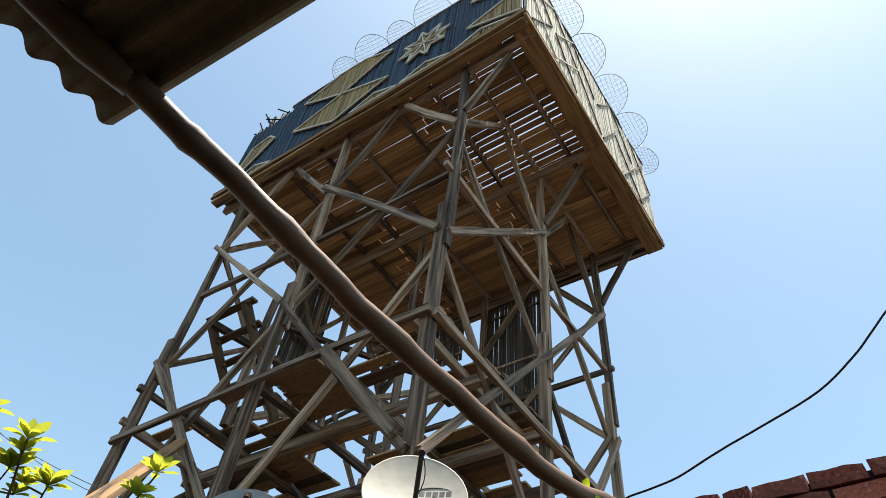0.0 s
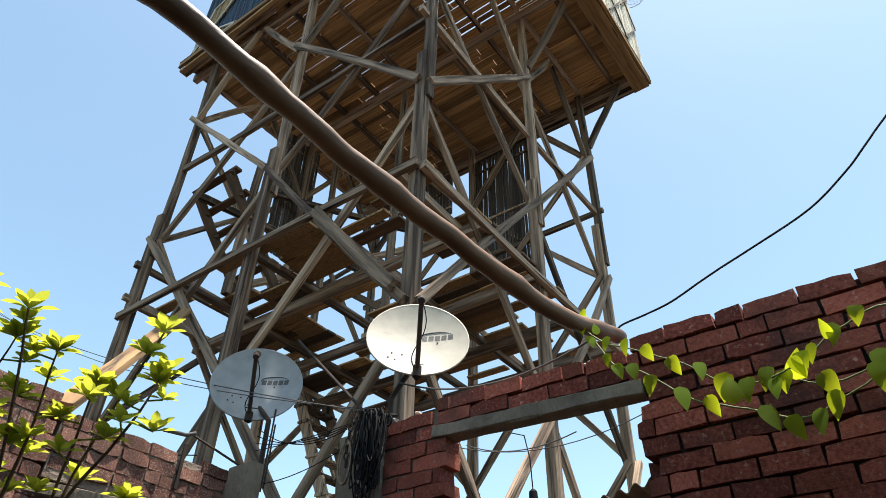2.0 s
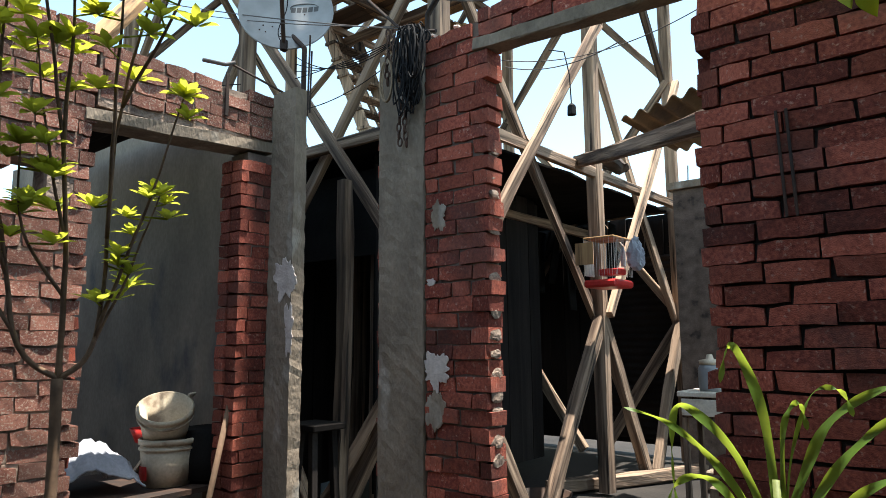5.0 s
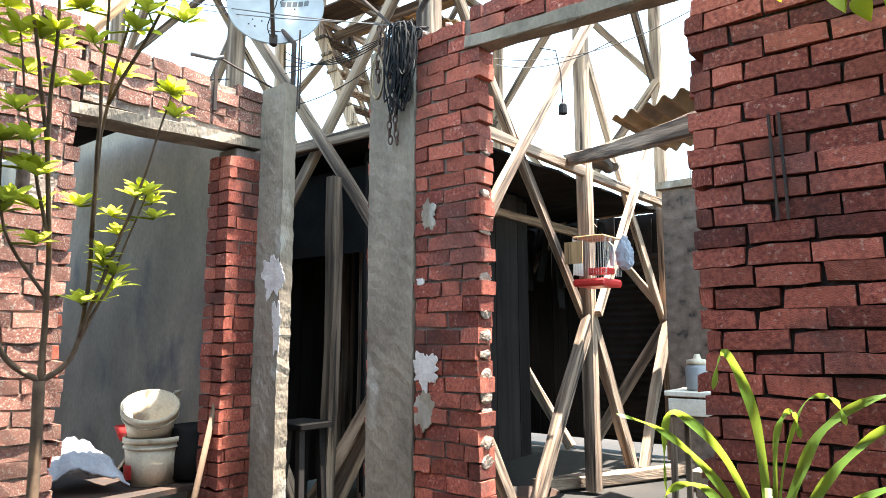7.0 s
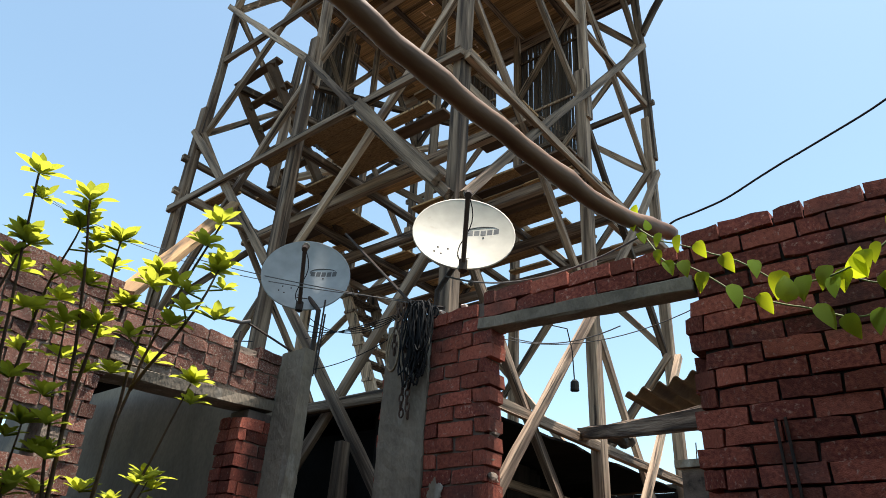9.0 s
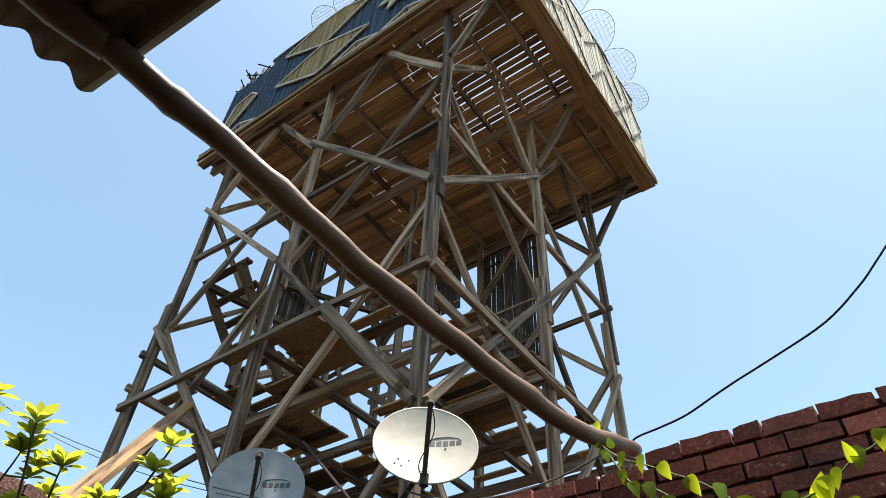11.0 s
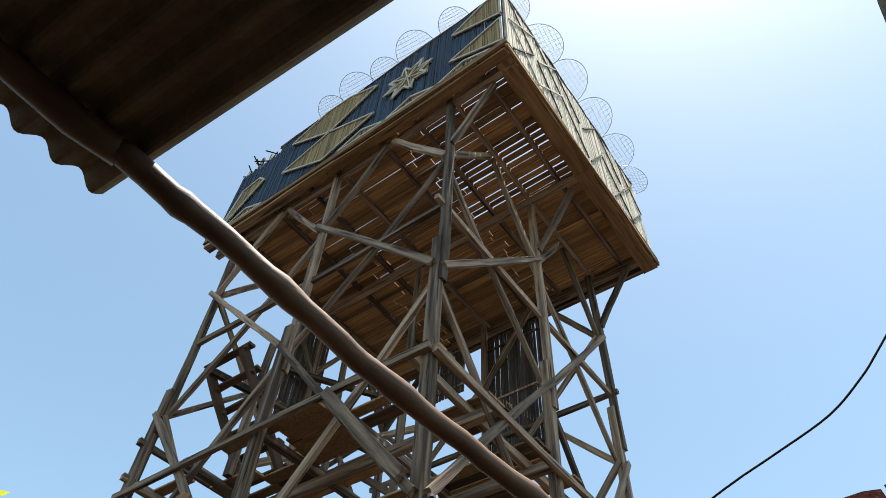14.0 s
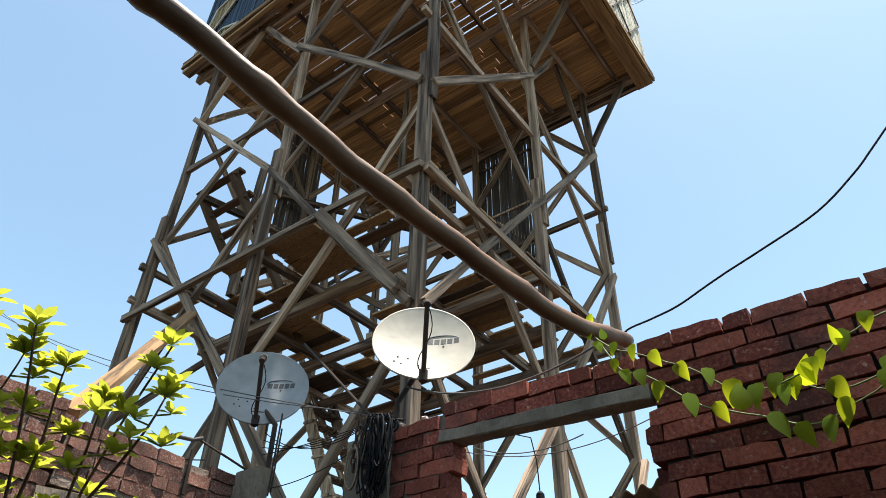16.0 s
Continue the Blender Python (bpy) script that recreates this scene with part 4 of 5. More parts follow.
for v in bm.verts:
    c = v.co.copy()
    v.co = Vector((-2.43 + c.x * 0.055 * (1.25 - 0.5 * c.z), 5.36 + c.y * 0.06, 2.0 + c.z * 0.14)) + noise.noise_vector(c * 2.6) * 0.028
part("bag", bm, M_CLOTH, cage, "crumpled white plastic bag tied to the side")
part("card", box((-2.82, 5.06, 1.90), (-2.66, 5.07, 2.08)), M_FASCIA, cage, "cream cardboard across the front")

bm = bmesh.new()
bmesh.ops.create_icosphere(bm, subdivisions=3, radius=1.0)
for v in bm.verts:
    v.co = Vector((-2.90 + v.co.x * 0.10, 6.05 + v.co.y * 0.26, 2.955 + v.co.z * 0.06)) + noise.noise_vector(v.co * 2.2) * 0.05
alone("rag", bm, M_REED, "grey and white rag thrown over the tower's rail", "cloth", smooth=True)
alone("plastic_pipe", tube([(-3.66, 2.16, 2.945), (-3.64, 2.30, 2.955), (-3.60, 2.34, 2.97)], 0.012, 10), M_GREYWIRE, "grey plastic pipe lying on the wall's top", "pipe", smooth=True)
alone("iron_strip", box((WX + 0.004, 2.275, 2.62), (WX + 0.016, 2.295, 2.88)), M_IRON, "rusty upright iron strip on the brickwork", "iron strip")
alone("iron_rod", tube([(-3.64, 2.35, 2.97), (-3.50, 2.66, 2.83)], 0.007, 6), M_IRON, "thin dark iron rod between wall and column", "rod")

# ---- small things by the doorway ----
stand = thing("small_cabinet", (-2.0, 5.55, 0), "small pale wooden cabinet with a drawer, against the wall", "cabinet")
part("top", box((-2.16, 5.38, 0.86), (-1.72, 5.80, 0.90), 0.006), M_TRIM, stand)
part("drawer", box((-2.13, 5.385, 0.72), (-1.75, 5.40, 0.845), 0.003), M_TRIM, stand)
part("body", box((-2.14, 5.42, 0.70), (-1.74, 5.78, 0.858)), M_WOOD, stand)
for x in (-2.12, -1.78):
    for y in (5.43, 5.75):
        part("leg", box((x - 0.02, y - 0.02, 0), (x + 0.02, y + 0.02, 0.70)), M_WOOD, stand)
jar = thing("plastic_jar", (-1.95, 5.55, 0.902), "translucent grey plastic jar with a lid, on the cabinet", "jar")
part("body", lathe([(0.001, 0.902), (0.085, 0.902), (0.09, 0.93), (0.09, 1.07), (0.075, 1.10), (0.001, 1.10)], Matrix.Translation((-1.95, 5.55, 0)), 20), M_DISH_GREY, jar, smooth=True)
part("lid", lathe([(0.001, 1.102), (0.08, 1.102), (0.08, 1.135), (0.03, 1.145), (0.02, 1.18), (0.001, 1.18)], Matrix.Translation((-1.95, 5.55, 0)), 20), M_WHITEPLASTIC, jar, smooth=True)
alone("basin", lathe([(0.001, 0.03), (0.15, 0.03), (0.20, 0.14), (0.215, 0.145), (0.205, 0.13), (0.155, 0.0), (0.001, 0.0)], Matrix.Translation((-2.98, 4.75, 0.0)), 28), M_IRON, "shallow grey metal basin on the ground", "basin", smooth=True)
for x, y, s in ((-2.3, 6.3, 0.16), (-2.15, 5.95, 0.10), (-1.8, 6.2, 0.13)):
    alone("rubble_block", box((x, y, 0), (x + s * 1.6, y + s, s), 0.015), M_CONCRETE, "pale broken block lying on the ground", "block", "rubble")

# ---- the plastered room ----
table = thing("work_table", (-4.3, 2.1, 0), "low dark table with a worn sheet-metal top", "table")
part("top", beam((-4.75, 2.08, 0.44), (-3.83, 2.14, 0.44), 1.0, 0.03, rng, 0.003, 4), M_IRON, table)
part("apron", box((-4.7, 1.66, 0.33), (-3.88, 1.69, 0.42)), M_SHELFWOOD, table)
for x in (-4.68, -3.92):
    for y in (1.68, 2.48):
        part("leg", box((x - 0.03, y - 0.03, 0), (x + 0.03, y + 0.03, 0.425)), M_SHELFWOOD, table)


def bucket(at, r0, r1, h, tilt, label, wall=M_WHITEPLASTIC):
    b = thing("bucket", at, label, "bucket", "paint buckets")
    m = Matrix.Translation(at) @ pose(0, 0, 0, *tilt)
    part("shell", lathe([(0.001, 0.0), (r0, 0.0), (r1, h), (r1 - 0.006, h), (r0 - 0.006, 0.008), (0.001, 0.008)], m, 28), wall, b, smooth=True)
    part("rim", lathe([(r1 - 0.002, h - 0.03), (r1 + 0.008, h - 0.03), (r1 + 0.008, h - 0.004), (r1 + 0.002, h)], m, 28), wall, b, smooth=True)
    part("rim", lathe([(r1 - 0.006, h - 0.065), (r1 + 0.005, h - 0.062), (r1 + 0.005, h - 0.052), (r1 - 0.004, h - 0.05)], m, 28), wall, b, smooth=True)
    return b


b1 = bucket((-4.10, 2.30, 0.458), 0.135, 0.16, 0.27, (0, 0, 30), "dirty white paint bucket with worn printed label on the table")
bm = bmesh.new()
for a0, a1, z0, z1 in ((-1.75, -1.25, 0.50, 0.58), (-1.6, -1.4, 0.47, 0.50)):
    n = 8
    lo = [bm.verts.new((-4.10 + 0.158 * math.cos(a), 2.30 + 0.158 * math.sin(a), z0)) for a in np.linspace(a0, a1, n)]
    hi = [bm.verts.new((-4.10 + 0.163 * math.cos(a), 2.30 + 0.163 * math.sin(a), z1)) for a in np.linspace(a0, a1, n)]
    for k in range(n - 1):
        bm.faces.new((lo[k], lo[k + 1], hi[k + 1], hi[k]))
part("printed_label", bm, M_REDPLASTIC, b1, "worn red and blue printed label")
b2 = bucket((-4.12, 2.29, 0.745), 0.125, 0.155, 0.20, (16, 27, 0), "empty dirty white bucket tipped over another bucket")
alone("red_bowl", lathe([(0.001, 0.70), (0.06, 0.70), (0.10, 0.78), (0.105, 0.78), (0.065, 0.69), (0.001, 0.69)], Matrix.Translation((-4.48, 2.36, -0.03)), 20), M_REDPLASTIC, "small red plastic bowl among rags", "bowl", smooth=True)
bm = bmesh.new()
bmesh.ops.create_grid(bm, x_segments=26, y_segments=22, size=1.0)
for v in bm.verts:
    d = v.co.length
    h = max(0.0, 0.22 * (1 - d * d * 0.55)) + 0.035 * noise.noise(v.co * 3.1) + 0.075 * abs(noise.noise(Vector((v.co.x * 1.6 + v.co.y * 3.2, v.co.y * 0.8, 0.5)) * 1.6)) + 0.015 * noise.noise(v.co * 7.0)
    v.co = Vector((-4.30 + v.co.x * 0.26 + v.co.y * 0.08, 1.88 + v.co.y * 0.22, 0.475 + max(0.0, h)))
bmesh.ops.solidify(bm, geom=bm.faces[:], thickness=-0.012)
alone("crumpled_cloth", bm, M_CLOTH, "crumpled heap of pale blue-grey cloth on the table", "cloth", smooth=True)
alone("stick", tube([(-3.60, 2.17, 0.0), (-3.63, 2.30, 0.46), (-3.665, 2.425, 0.93)], [0.019, 0.017, 0.016], 8), M_SHELFWOOD, "brown wooden stick leaning against the brick jamb", "stick", smooth=True)
alone("board", beam((-4.60, 2.35, 0.455), (-4.36, 2.60, 0.96), 0.16, 0.015, rng, 0.003, 3), M_TRIM, "pale thin board leaning behind the buckets", "board")
alone("black_pot", lathe([(0.001, 0.458), (0.12, 0.458), (0.19, 0.48), (0.205, 0.62), (0.19, 0.75), (0.18, 0.77), (0.17, 0.76), (0.001, 0.73)], Matrix.Translation((-4.02, 2.56, 0)), 28), M_BLACK, "sooty black cooking pot on the table", "pot", smooth=True)
# extent is invented: it keeps the sky's light off the plastered wall
alone("room_roof", corrugated(-6.5, -4.05, -1.5, 2.55, 2.85, 0.15, 0.022, "x", tilt=0.012), M_BLACK, "black sheet roof spread over the side room to darken it", "roof sheet", kind="structure")
loose_timber("roof_plank", (-3.70, 1.57, 2.88), (-5.93, 3.36, 5.19), 0.10, 0.06, M_FASCIA, "long brown plank leaning from the wall's top to the tower", "plank")

# ---- screens and stair in the tower ----
def screen(p0, p1, z0, z1, seed, label, gap=0.055):
    s = thing("reed_screen", ((p0[0] + p1[0]) / 2, (p0[1] + p1[1]) / 2, z0), label, "reed screen", "reed screens")
    canes(s, p0, p1, lambda f: z0, lambda f: z1, gap, 0.03, seed, (0, 0.5, 0), M_REED, 0.80)
    for f in (0.12, 0.5, 0.9):
        z = z0 + (z1 - z0) * f
        part("rail", beam((p0[0], p0[1] - 0.03, z), (p1[0], p1[1] - 0.03, z), 0.03, 0.04), M_WOOD, s)
    return s


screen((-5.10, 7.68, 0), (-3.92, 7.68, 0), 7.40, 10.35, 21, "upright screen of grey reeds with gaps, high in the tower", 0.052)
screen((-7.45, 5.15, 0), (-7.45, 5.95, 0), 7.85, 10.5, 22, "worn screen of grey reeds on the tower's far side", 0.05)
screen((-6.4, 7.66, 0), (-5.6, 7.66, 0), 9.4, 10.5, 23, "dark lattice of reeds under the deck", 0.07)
stair = thing("stair", (-6.65, 4.6, 5.9), "steep rough timber stair with notched stringers inside the tower", "stair")
for sx in (-7.0, -6.3):
    part("stringer", beam((sx, 5.15, 5.86), (sx, 3.62, 7.62), 0.07, 0.13, rng, 0.008, 6), M_SHELFWOOD, stair)
    for k in range(7):
        f = (k + 0.5) / 7
        part("cleat", beam((sx - 0.05, 5.15 - 1.53 * f, 5.96 + 1.76 * f), (sx + 0.05, 5.02 - 1.53 * f, 6.00 + 1.76 * f), 0.06, 0.07, rng, 0.008, 2), M_SHELFWOOD, stair)
for k in range(7):
    f = (k + 0.5) / 7
    part("tread", beam((-7.12, 5.08 - 1.53 * f, 6.06 + 1.76 * f), (-6.2, 5.08 - 1.53 * f, 6.05 + 1.76 * f), 0.11, 0.035, rng, 0.006, 3), M_SHELFWOOD, stair)
stair2 = thing("stair", (-6.6, 6.6, 0.0), "steep rough timber stair up to the middle floor", "stair")
for side_y in (6.2, 6.8):
    part("stringer", beam((-5.9, side_y, 2.85), (-7.3, side_y, 5.75), 0.06, 0.16, rng, 0.006, 4), M_WOOD, stair2)
for i in range(10):
    f = (i + 0.6) / 10.5
    part("tread", beam((-5.9 - 1.4 * f, 6.15, 2.85 + 2.9 * f), (-5.9 - 1.4 * f, 6.85, 2.85 + 2.9 * f), 0.2, 0.04, rng, 0.004, 2), M_WOOD, stair2)
# posts and rails that carry the stair and the screens
for a, b in (((-7.3, 6.3, 5.9), (-7.25, 6.2, 10.5)), ((-6.2, 7.5, 5.9), (-6.25, 7.5, 10.5)), ((-6.95, 3.6, 7.55), (-6.2, 7.5, 7.7)), ((-7.4, 5.1, 8.9), (-6.1, 7.4, 9.0)),
             ((-6.3, 4.0, 5.9), (-6.3, 4.05, 8.1)), ((-5.15, 5.6, 5.9), (-5.15, 5.66, 10.5)), ((-7.3, 5.0, 7.0), (-5.2, 7.5, 8.6)), ((-5.2, 7.45, 6.4), (-7.3, 6.6, 7.9))):
    tower_bar("inner_post" if abs(a[2] - b[2]) > 1.8 else "inner_rail", a, b, 0.08, 0.10)

# ---- patterns and nets on the loft ----
def span_at(poly, x):
    zs = []
    for (x0, z0), (x1, z1) in zip(poly, poly[1:] + poly[:1]):
        if (x0 - x) * (x1 - x) < 0:
            zs.append(z0 + (z1 - z0) * (x - x0) / (x1 - x0))
    return (min(zs), max(zs)) if len(zs) >= 2 else (0, 0)


def pattern(poly, seed, out=0.035, wid=0.042):
    xs = [p[0] for p in poly]
    xa, xb = max(xs), min(xs)
    y = FY - out
    canes(loft, (xa, y, 0), (xb, y, 0), lambda f: span_at(poly, xa + (xb - xa) * f)[0], lambda f: span_at(poly, xa + (xb - xa) * f)[1], wid, 0.02, seed, (0, -1, 0), M_TAN)
    for (x0, z0), (x1, z1) in zip(poly, poly[1:] + poly[:1]):
        part("trim", beam((x0, y - 0.03, z0), (x1, y - 0.03, z1), 0.02, 0.042), M_TRIM, loft)


pattern([(-6.5, 12.65), (-5.4, 12.0), (-4.4, 12.65), (-5.1, 13.02), (-5.7, 13.05)], 31)
pattern([(-5.4, 12.0), (-4.3, 11.5), (-4.85, 11.25), (-5.35, 11.0), (-6.45, 11.6)], 32)
pattern([(-2.77, 11.45), (-1.82, 11.85), (-1.82, 10.95)], 33)
pattern([(-2.77, 12.5), (-1.82, 12.05), (-1.82, 13.0), (-2.1, 13.0)], 34)
star = []
for k in range(16):
    a, r = k * math.tau / 16 + 0.2, 0.52 if k % 2 == 0 else 0.27
    star.append((-3.65 + r * math.cos(a), 12.0 + r * math.sin(a)))
pattern(star, 35)
for k in range(4):
    a = k * math.pi / 4 + 0.2
    part("trim", beam((-3.65 + 0.5 * math.cos(a), FY - 0.07, 12.0 + 0.5 * math.sin(a)), (-3.65 - 0.5 * math.cos(a), FY - 0.07, 12.0 - 0.5 * math.sin(a)), 0.015, 0.025), M_TRIM, loft)
for x in (-4.5, -3.5, -2.5, -7.2):
    pattern([(x - 0.5, 10.88), (x, 11.12), (x + 0.5, 10.88)], 40 + int(x))
pattern([(-7.85, 10.9), (-7.6, 12.0), (-7.2, 12.1), (-7.0, 11.9)], 51)
# sunlit side: a few crossed laths on pale boards
rl = random.Random(3)
for k in range(6):
    y0 = 3.4 + k * 0.76
    for za, zb in ((10.95, 12.0), (12.0, 10.95), (12.0, 13.0), (13.0, 12.0)):
        if rl.random() < 0.75:
            part("lath", beam((DX1 + 0.01, y0 + rl.uniform(-0.1, 0.1), za), (DX1 + 0.01, y0 + 0.7 + rl.uniform(-0.1, 0.1), zb), 0.02, 0.028), rl.choice((M_SHELFWOOD, M_TRIM, M_REED)), loft)
part("top_rail", beam((DX1 - 0.03, FY, LZ1), (DX1 - 0.03, DY1 - 0.1, LZ1), 0.07, 0.07, rng, 0.015, 12), M_SHELFWOOD, loft)
part("top_rail", beam((DX1 - 0.03, FY, LZ1), (-7.0, FY, LZ1), 0.06, 0.06, rng, 0.015, 12), M_SHELFWOOD, loft)
for x, h in ((-7.6, 0.45), (-7.9, 0.2), (-7.3, 0.3), (-7.0, 0.1)):
    part("broken_post", beam((x, FY + 0.02, LZ1 - 0.3), (x - 0.05, FY + 0.05, LZ1 - 0.15 + h), 0.05, 0.05, rng, 0.006, 3), M_WOOD, loft)
bm = bmesh.new()
r12 = random.Random(12)
for k in range(60):
    p = Vector((-7.5 + r12.uniform(-0.4, 0.5), FY + r12.uniform(0, 0.5), LZ1 - 0.15 + r12.uniform(-0.1, 0.15)))
    add_beam(bm, p, p + Vector((r12.uniform(-0.4, 0.4), r12.uniform(-0.3, 0.3), r12.uniform(-0.1, 0.25))), 0.02, 0.02)
part("loose_twigs", bm, M_DARKWALL, loft, "tangle of loose dark twigs")


def net_hoop(at, out, size, seed):
    """A trap of netting on a half hoop that stands out from the loft's top edge."""
    h = thing("net_trap", at, "round wire hoop with netting at the loft's edge", "net trap", "net traps")
    at, out = Vector(at), Vector(out).normalized()
    side = Vector((0, 0, 1)).cross(out).normalized()
    r = random.Random(seed)

    def hp(a, f=1.0):
        return at + side * (size * math.cos(a) * f) + out * (size * 1.05 * math.sin(a) * f)
    part("hoop", tube([hp(a) for a in np.linspace(-0.15, math.pi + 0.15, 22)], 0.0055, 6), M_STEEL, h)
    bm = bmesh.new()
    n = 9
    for i in range(1, n):
        c = -1 + 2 * i / n
        w = math.sqrt(max(0, 1 - c * c))
        for sgn in (1, -1):
            a0 = at + side * (size * c)
            a1 = a0 + out * (size * 1.05 * w) + side * (sgn * 0.12 * size * w)
            add_tube(bm, [a0, (a0 + a1) / 2 - Vector((0, 0, 0.06 * size)), a1], 0.0018, 3, False)
    for i in range(1, 6):
        f = i / 6
        w = math.sqrt(max(0, 1 - f * f))
        add_tube(bm, [at + side * (size * w * c) + out * (size * 1.05 * f) - Vector((0, 0, 0.06 * size * (1 - c * c))) for c in (-1, -0.5, 0, 0.5, 1)], 0.0025, 3, False)
    part("netting", bm, M_STEEL, h)


for k, (y, size, rise) in enumerate(((3.62, 0.27, 0.3), (4.42, 0.42, -0.25), (5.28, 0.44, 0.25), (6.22, 0.46, 0.35), (7.10, 0.44, 0.15), (7.80, 0.38, -0.5))):
    net_hoop((DX1 - 0.02, y, LZ1), (1, 0.1 * (k % 2), rise), size, k)
for k, x in enumerate((-2.75, -3.6, -4.3, -4.95, -5.6)):
    net_hoop((x, FY, LZ1), (0.1, -0.8, 0.16), 0.30 + 0.08 * (k % 2), 20 + k)

# ---- plants ----
def leaf_blade(bm, base, direction, up, length, width, fold=0.18, droop=0.25, shape="oval", n=5):
    """A folded, drooping leaf of 4 n triangles."""
    d = Vector(direction).normalized()
    s = d.cross(Vector(up)).normalized()
    t = s.cross(d)
    mid, lft, rgt = [], [], []
    for i in range(n + 1):
        f = i / n
        if shape == "oval":
            w = math.sin(math.pi * min(1, f ** 1.35)) ** 0.8
        else:
            w = math.sin(math.pi * f ** 0.52) ** 0.9 * (1.0 if f > 0.01 else 0.5)
        p = base + d * (length * f) - t * (droop * length * f * f)
        mid.append(bm.verts.new(p))
        back = d * (-0.20 * length * (1 - f) ** 3) if shape == "heart" else Vector((0, 0, 0))
        lft.append(bm.verts.new(p - s * (w * width / 2) + t * (fold * w * width) + back))
        rgt.append(bm.verts.new(p + s * (w * width / 2) + t * (fold * w * width) + back))
    for i in range(n):
        bm.faces.new((mid[i], mid[i + 1], lft[i + 1], lft[i]))
        bm.faces.new((mid[i], rgt[i], rgt[i + 1], mid[i + 1]))


shrub = thing("shrub", (-1.90, 0.80, 0), "young shrub with thin upright stems and yellow-green leaf rosettes", "shrub")
rs = random.Random(4)
fork = Vector((-1.92, 0.80, 1.20))
part("trunk", tube(curve_pts([(-1.90, 0.80, -0.02), (-1.90, 0.79, 0.5), (-1.91, 0.80, 0.95), fork]), 0.014, 8), M_STEM, shrub, smooth=True)
MAIN = [
    ((-1.95, 0.72, 1.28), (-1.94, 0.66, 1.55), (-1.82, 0.55, 1.9), (-1.70, 0.46, 2.27)),
    ((-1.91, 0.80, 1.40), (-1.85, 0.76, 1.66), (-1.79, 0.70, 1.92), (-1.68, 0.58, 2.25)),
    ((-1.90, 0.86, 1.26), (-1.88, 0.88, 1.42), (-1.78, 0.85, 1.86), (-1.55, 0.86, 2.28)),
]
SIDE = [   # main stem, where on it, way, tip
    (0, 0.45, (-1.88, 0.52, 1.85), (-1.76, 0.50, 2.13)),
    (0, 0.30, (-1.97, 0.58, 1.55), (-1.88, 0.46, 1.98)),
    (0, 0.55, (-1.84, 0.60, 1.98), (-1.74, 0.60, 2.20)),
    (1, 0.40, (-1.84, 0.72, 1.72), (-1.80, 0.66, 1.98)),
    (1, 0.60, (-1.76, 0.72, 2.0), (-1.68, 0.68, 2.18)),
    (1, 0.25, (-1.92, 0.70, 1.55), (-1.86, 0.66, 1.74)),
    (2, 0.35, (-1.80, 0.93, 1.60), (-1.70, 0.97, 1.90)),
    (2, 0.22, (-1.87, 0.92, 1.42), (-1.80, 0.97, 1.66)),
    (2, 0.60, (-1.70, 0.80, 1.95), (-1.64, 0.78, 2.12)),
    (2, 0.75, (-1.60, 0.88, 2.05), (-1.60, 0.92, 2.2)),
]
mains = [curve_pts([fork, *m], 6) for m in MAIN]
ALL = [(p, 1.0) for p in mains] + [(curve_pts([mains[k][int(f * (len(mains[k]) - 1))], way, tip], 6), 0.65) for k, f, way, tip in SIDE]
for pts, stout in ALL:
    n = len(pts)
    br = part("stem", tube([p + noise.noise_vector(p * 8) * 0.006 for p in pts], [(0.0085 - 0.006 * i / n) * stout for i in range(n)], 6), M_STEM, shrub, smooth=True)
    bm = bmesh.new()
    spots = [(n - 1, 1.0)] + [(int(n * f), 0.72 + 0.3 * rs.random()) for f in (0.93, 0.86, 0.77, 0.68, 0.6, 0.52, 0.44) if rs.random() < 0.95]
    for i, size in spots:
        c = pts[min(i, n - 1)] + Vector((rs.uniform(-0.05, 0.05), rs.uniform(-0.05, 0.05), rs.uniform(-0.02, 0.02))) * (0 if i == n - 1 else 1)
        axis = Vector((rs.uniform(-0.5, 0.5), rs.uniform(-0.5, 0.5), 1)).normalized()
        if i < n - 1:
            add_tube(bm, [pts[i], c], 0.0025, 4)
        for ring, (cnt, pitch, ln) in enumerate(((5, 0.25, 0.060), (4, 0.75, 0.056), (3, 1.7, 0.044))):
            for k in range(cnt):
                a = k * math.tau / cnt + ring * 0.6 + rs.uniform(-0.25, 0.25)
                d = Vector((math.cos(a), math.sin(a), pitch)).normalized()
                leaf_blade(bm, c, d + axis * 0.25, (0, 0, 1), ln * size * rs.uniform(0.8, 1.2), 0.026 * size * rs.uniform(0.8, 1.15), 0.14, rs.uniform(0.0, 0.35))
    part("leaves", bm, M_LEAF, br, "clusters of yellow-green leaves", smooth=True)

maize = thing("maize_plant", (-0.52, 1.62, 0), "young green maize plant with long arching leaves", "maize plant")
part("stalk", tube([(-0.52, 1.62, -0.02), (-0.52, 1.63, 0.5), (-0.53, 1.64, 1.0)], [0.017, 0.015, 0.008], 8), M_GREENSTEM, maize, smooth=True)


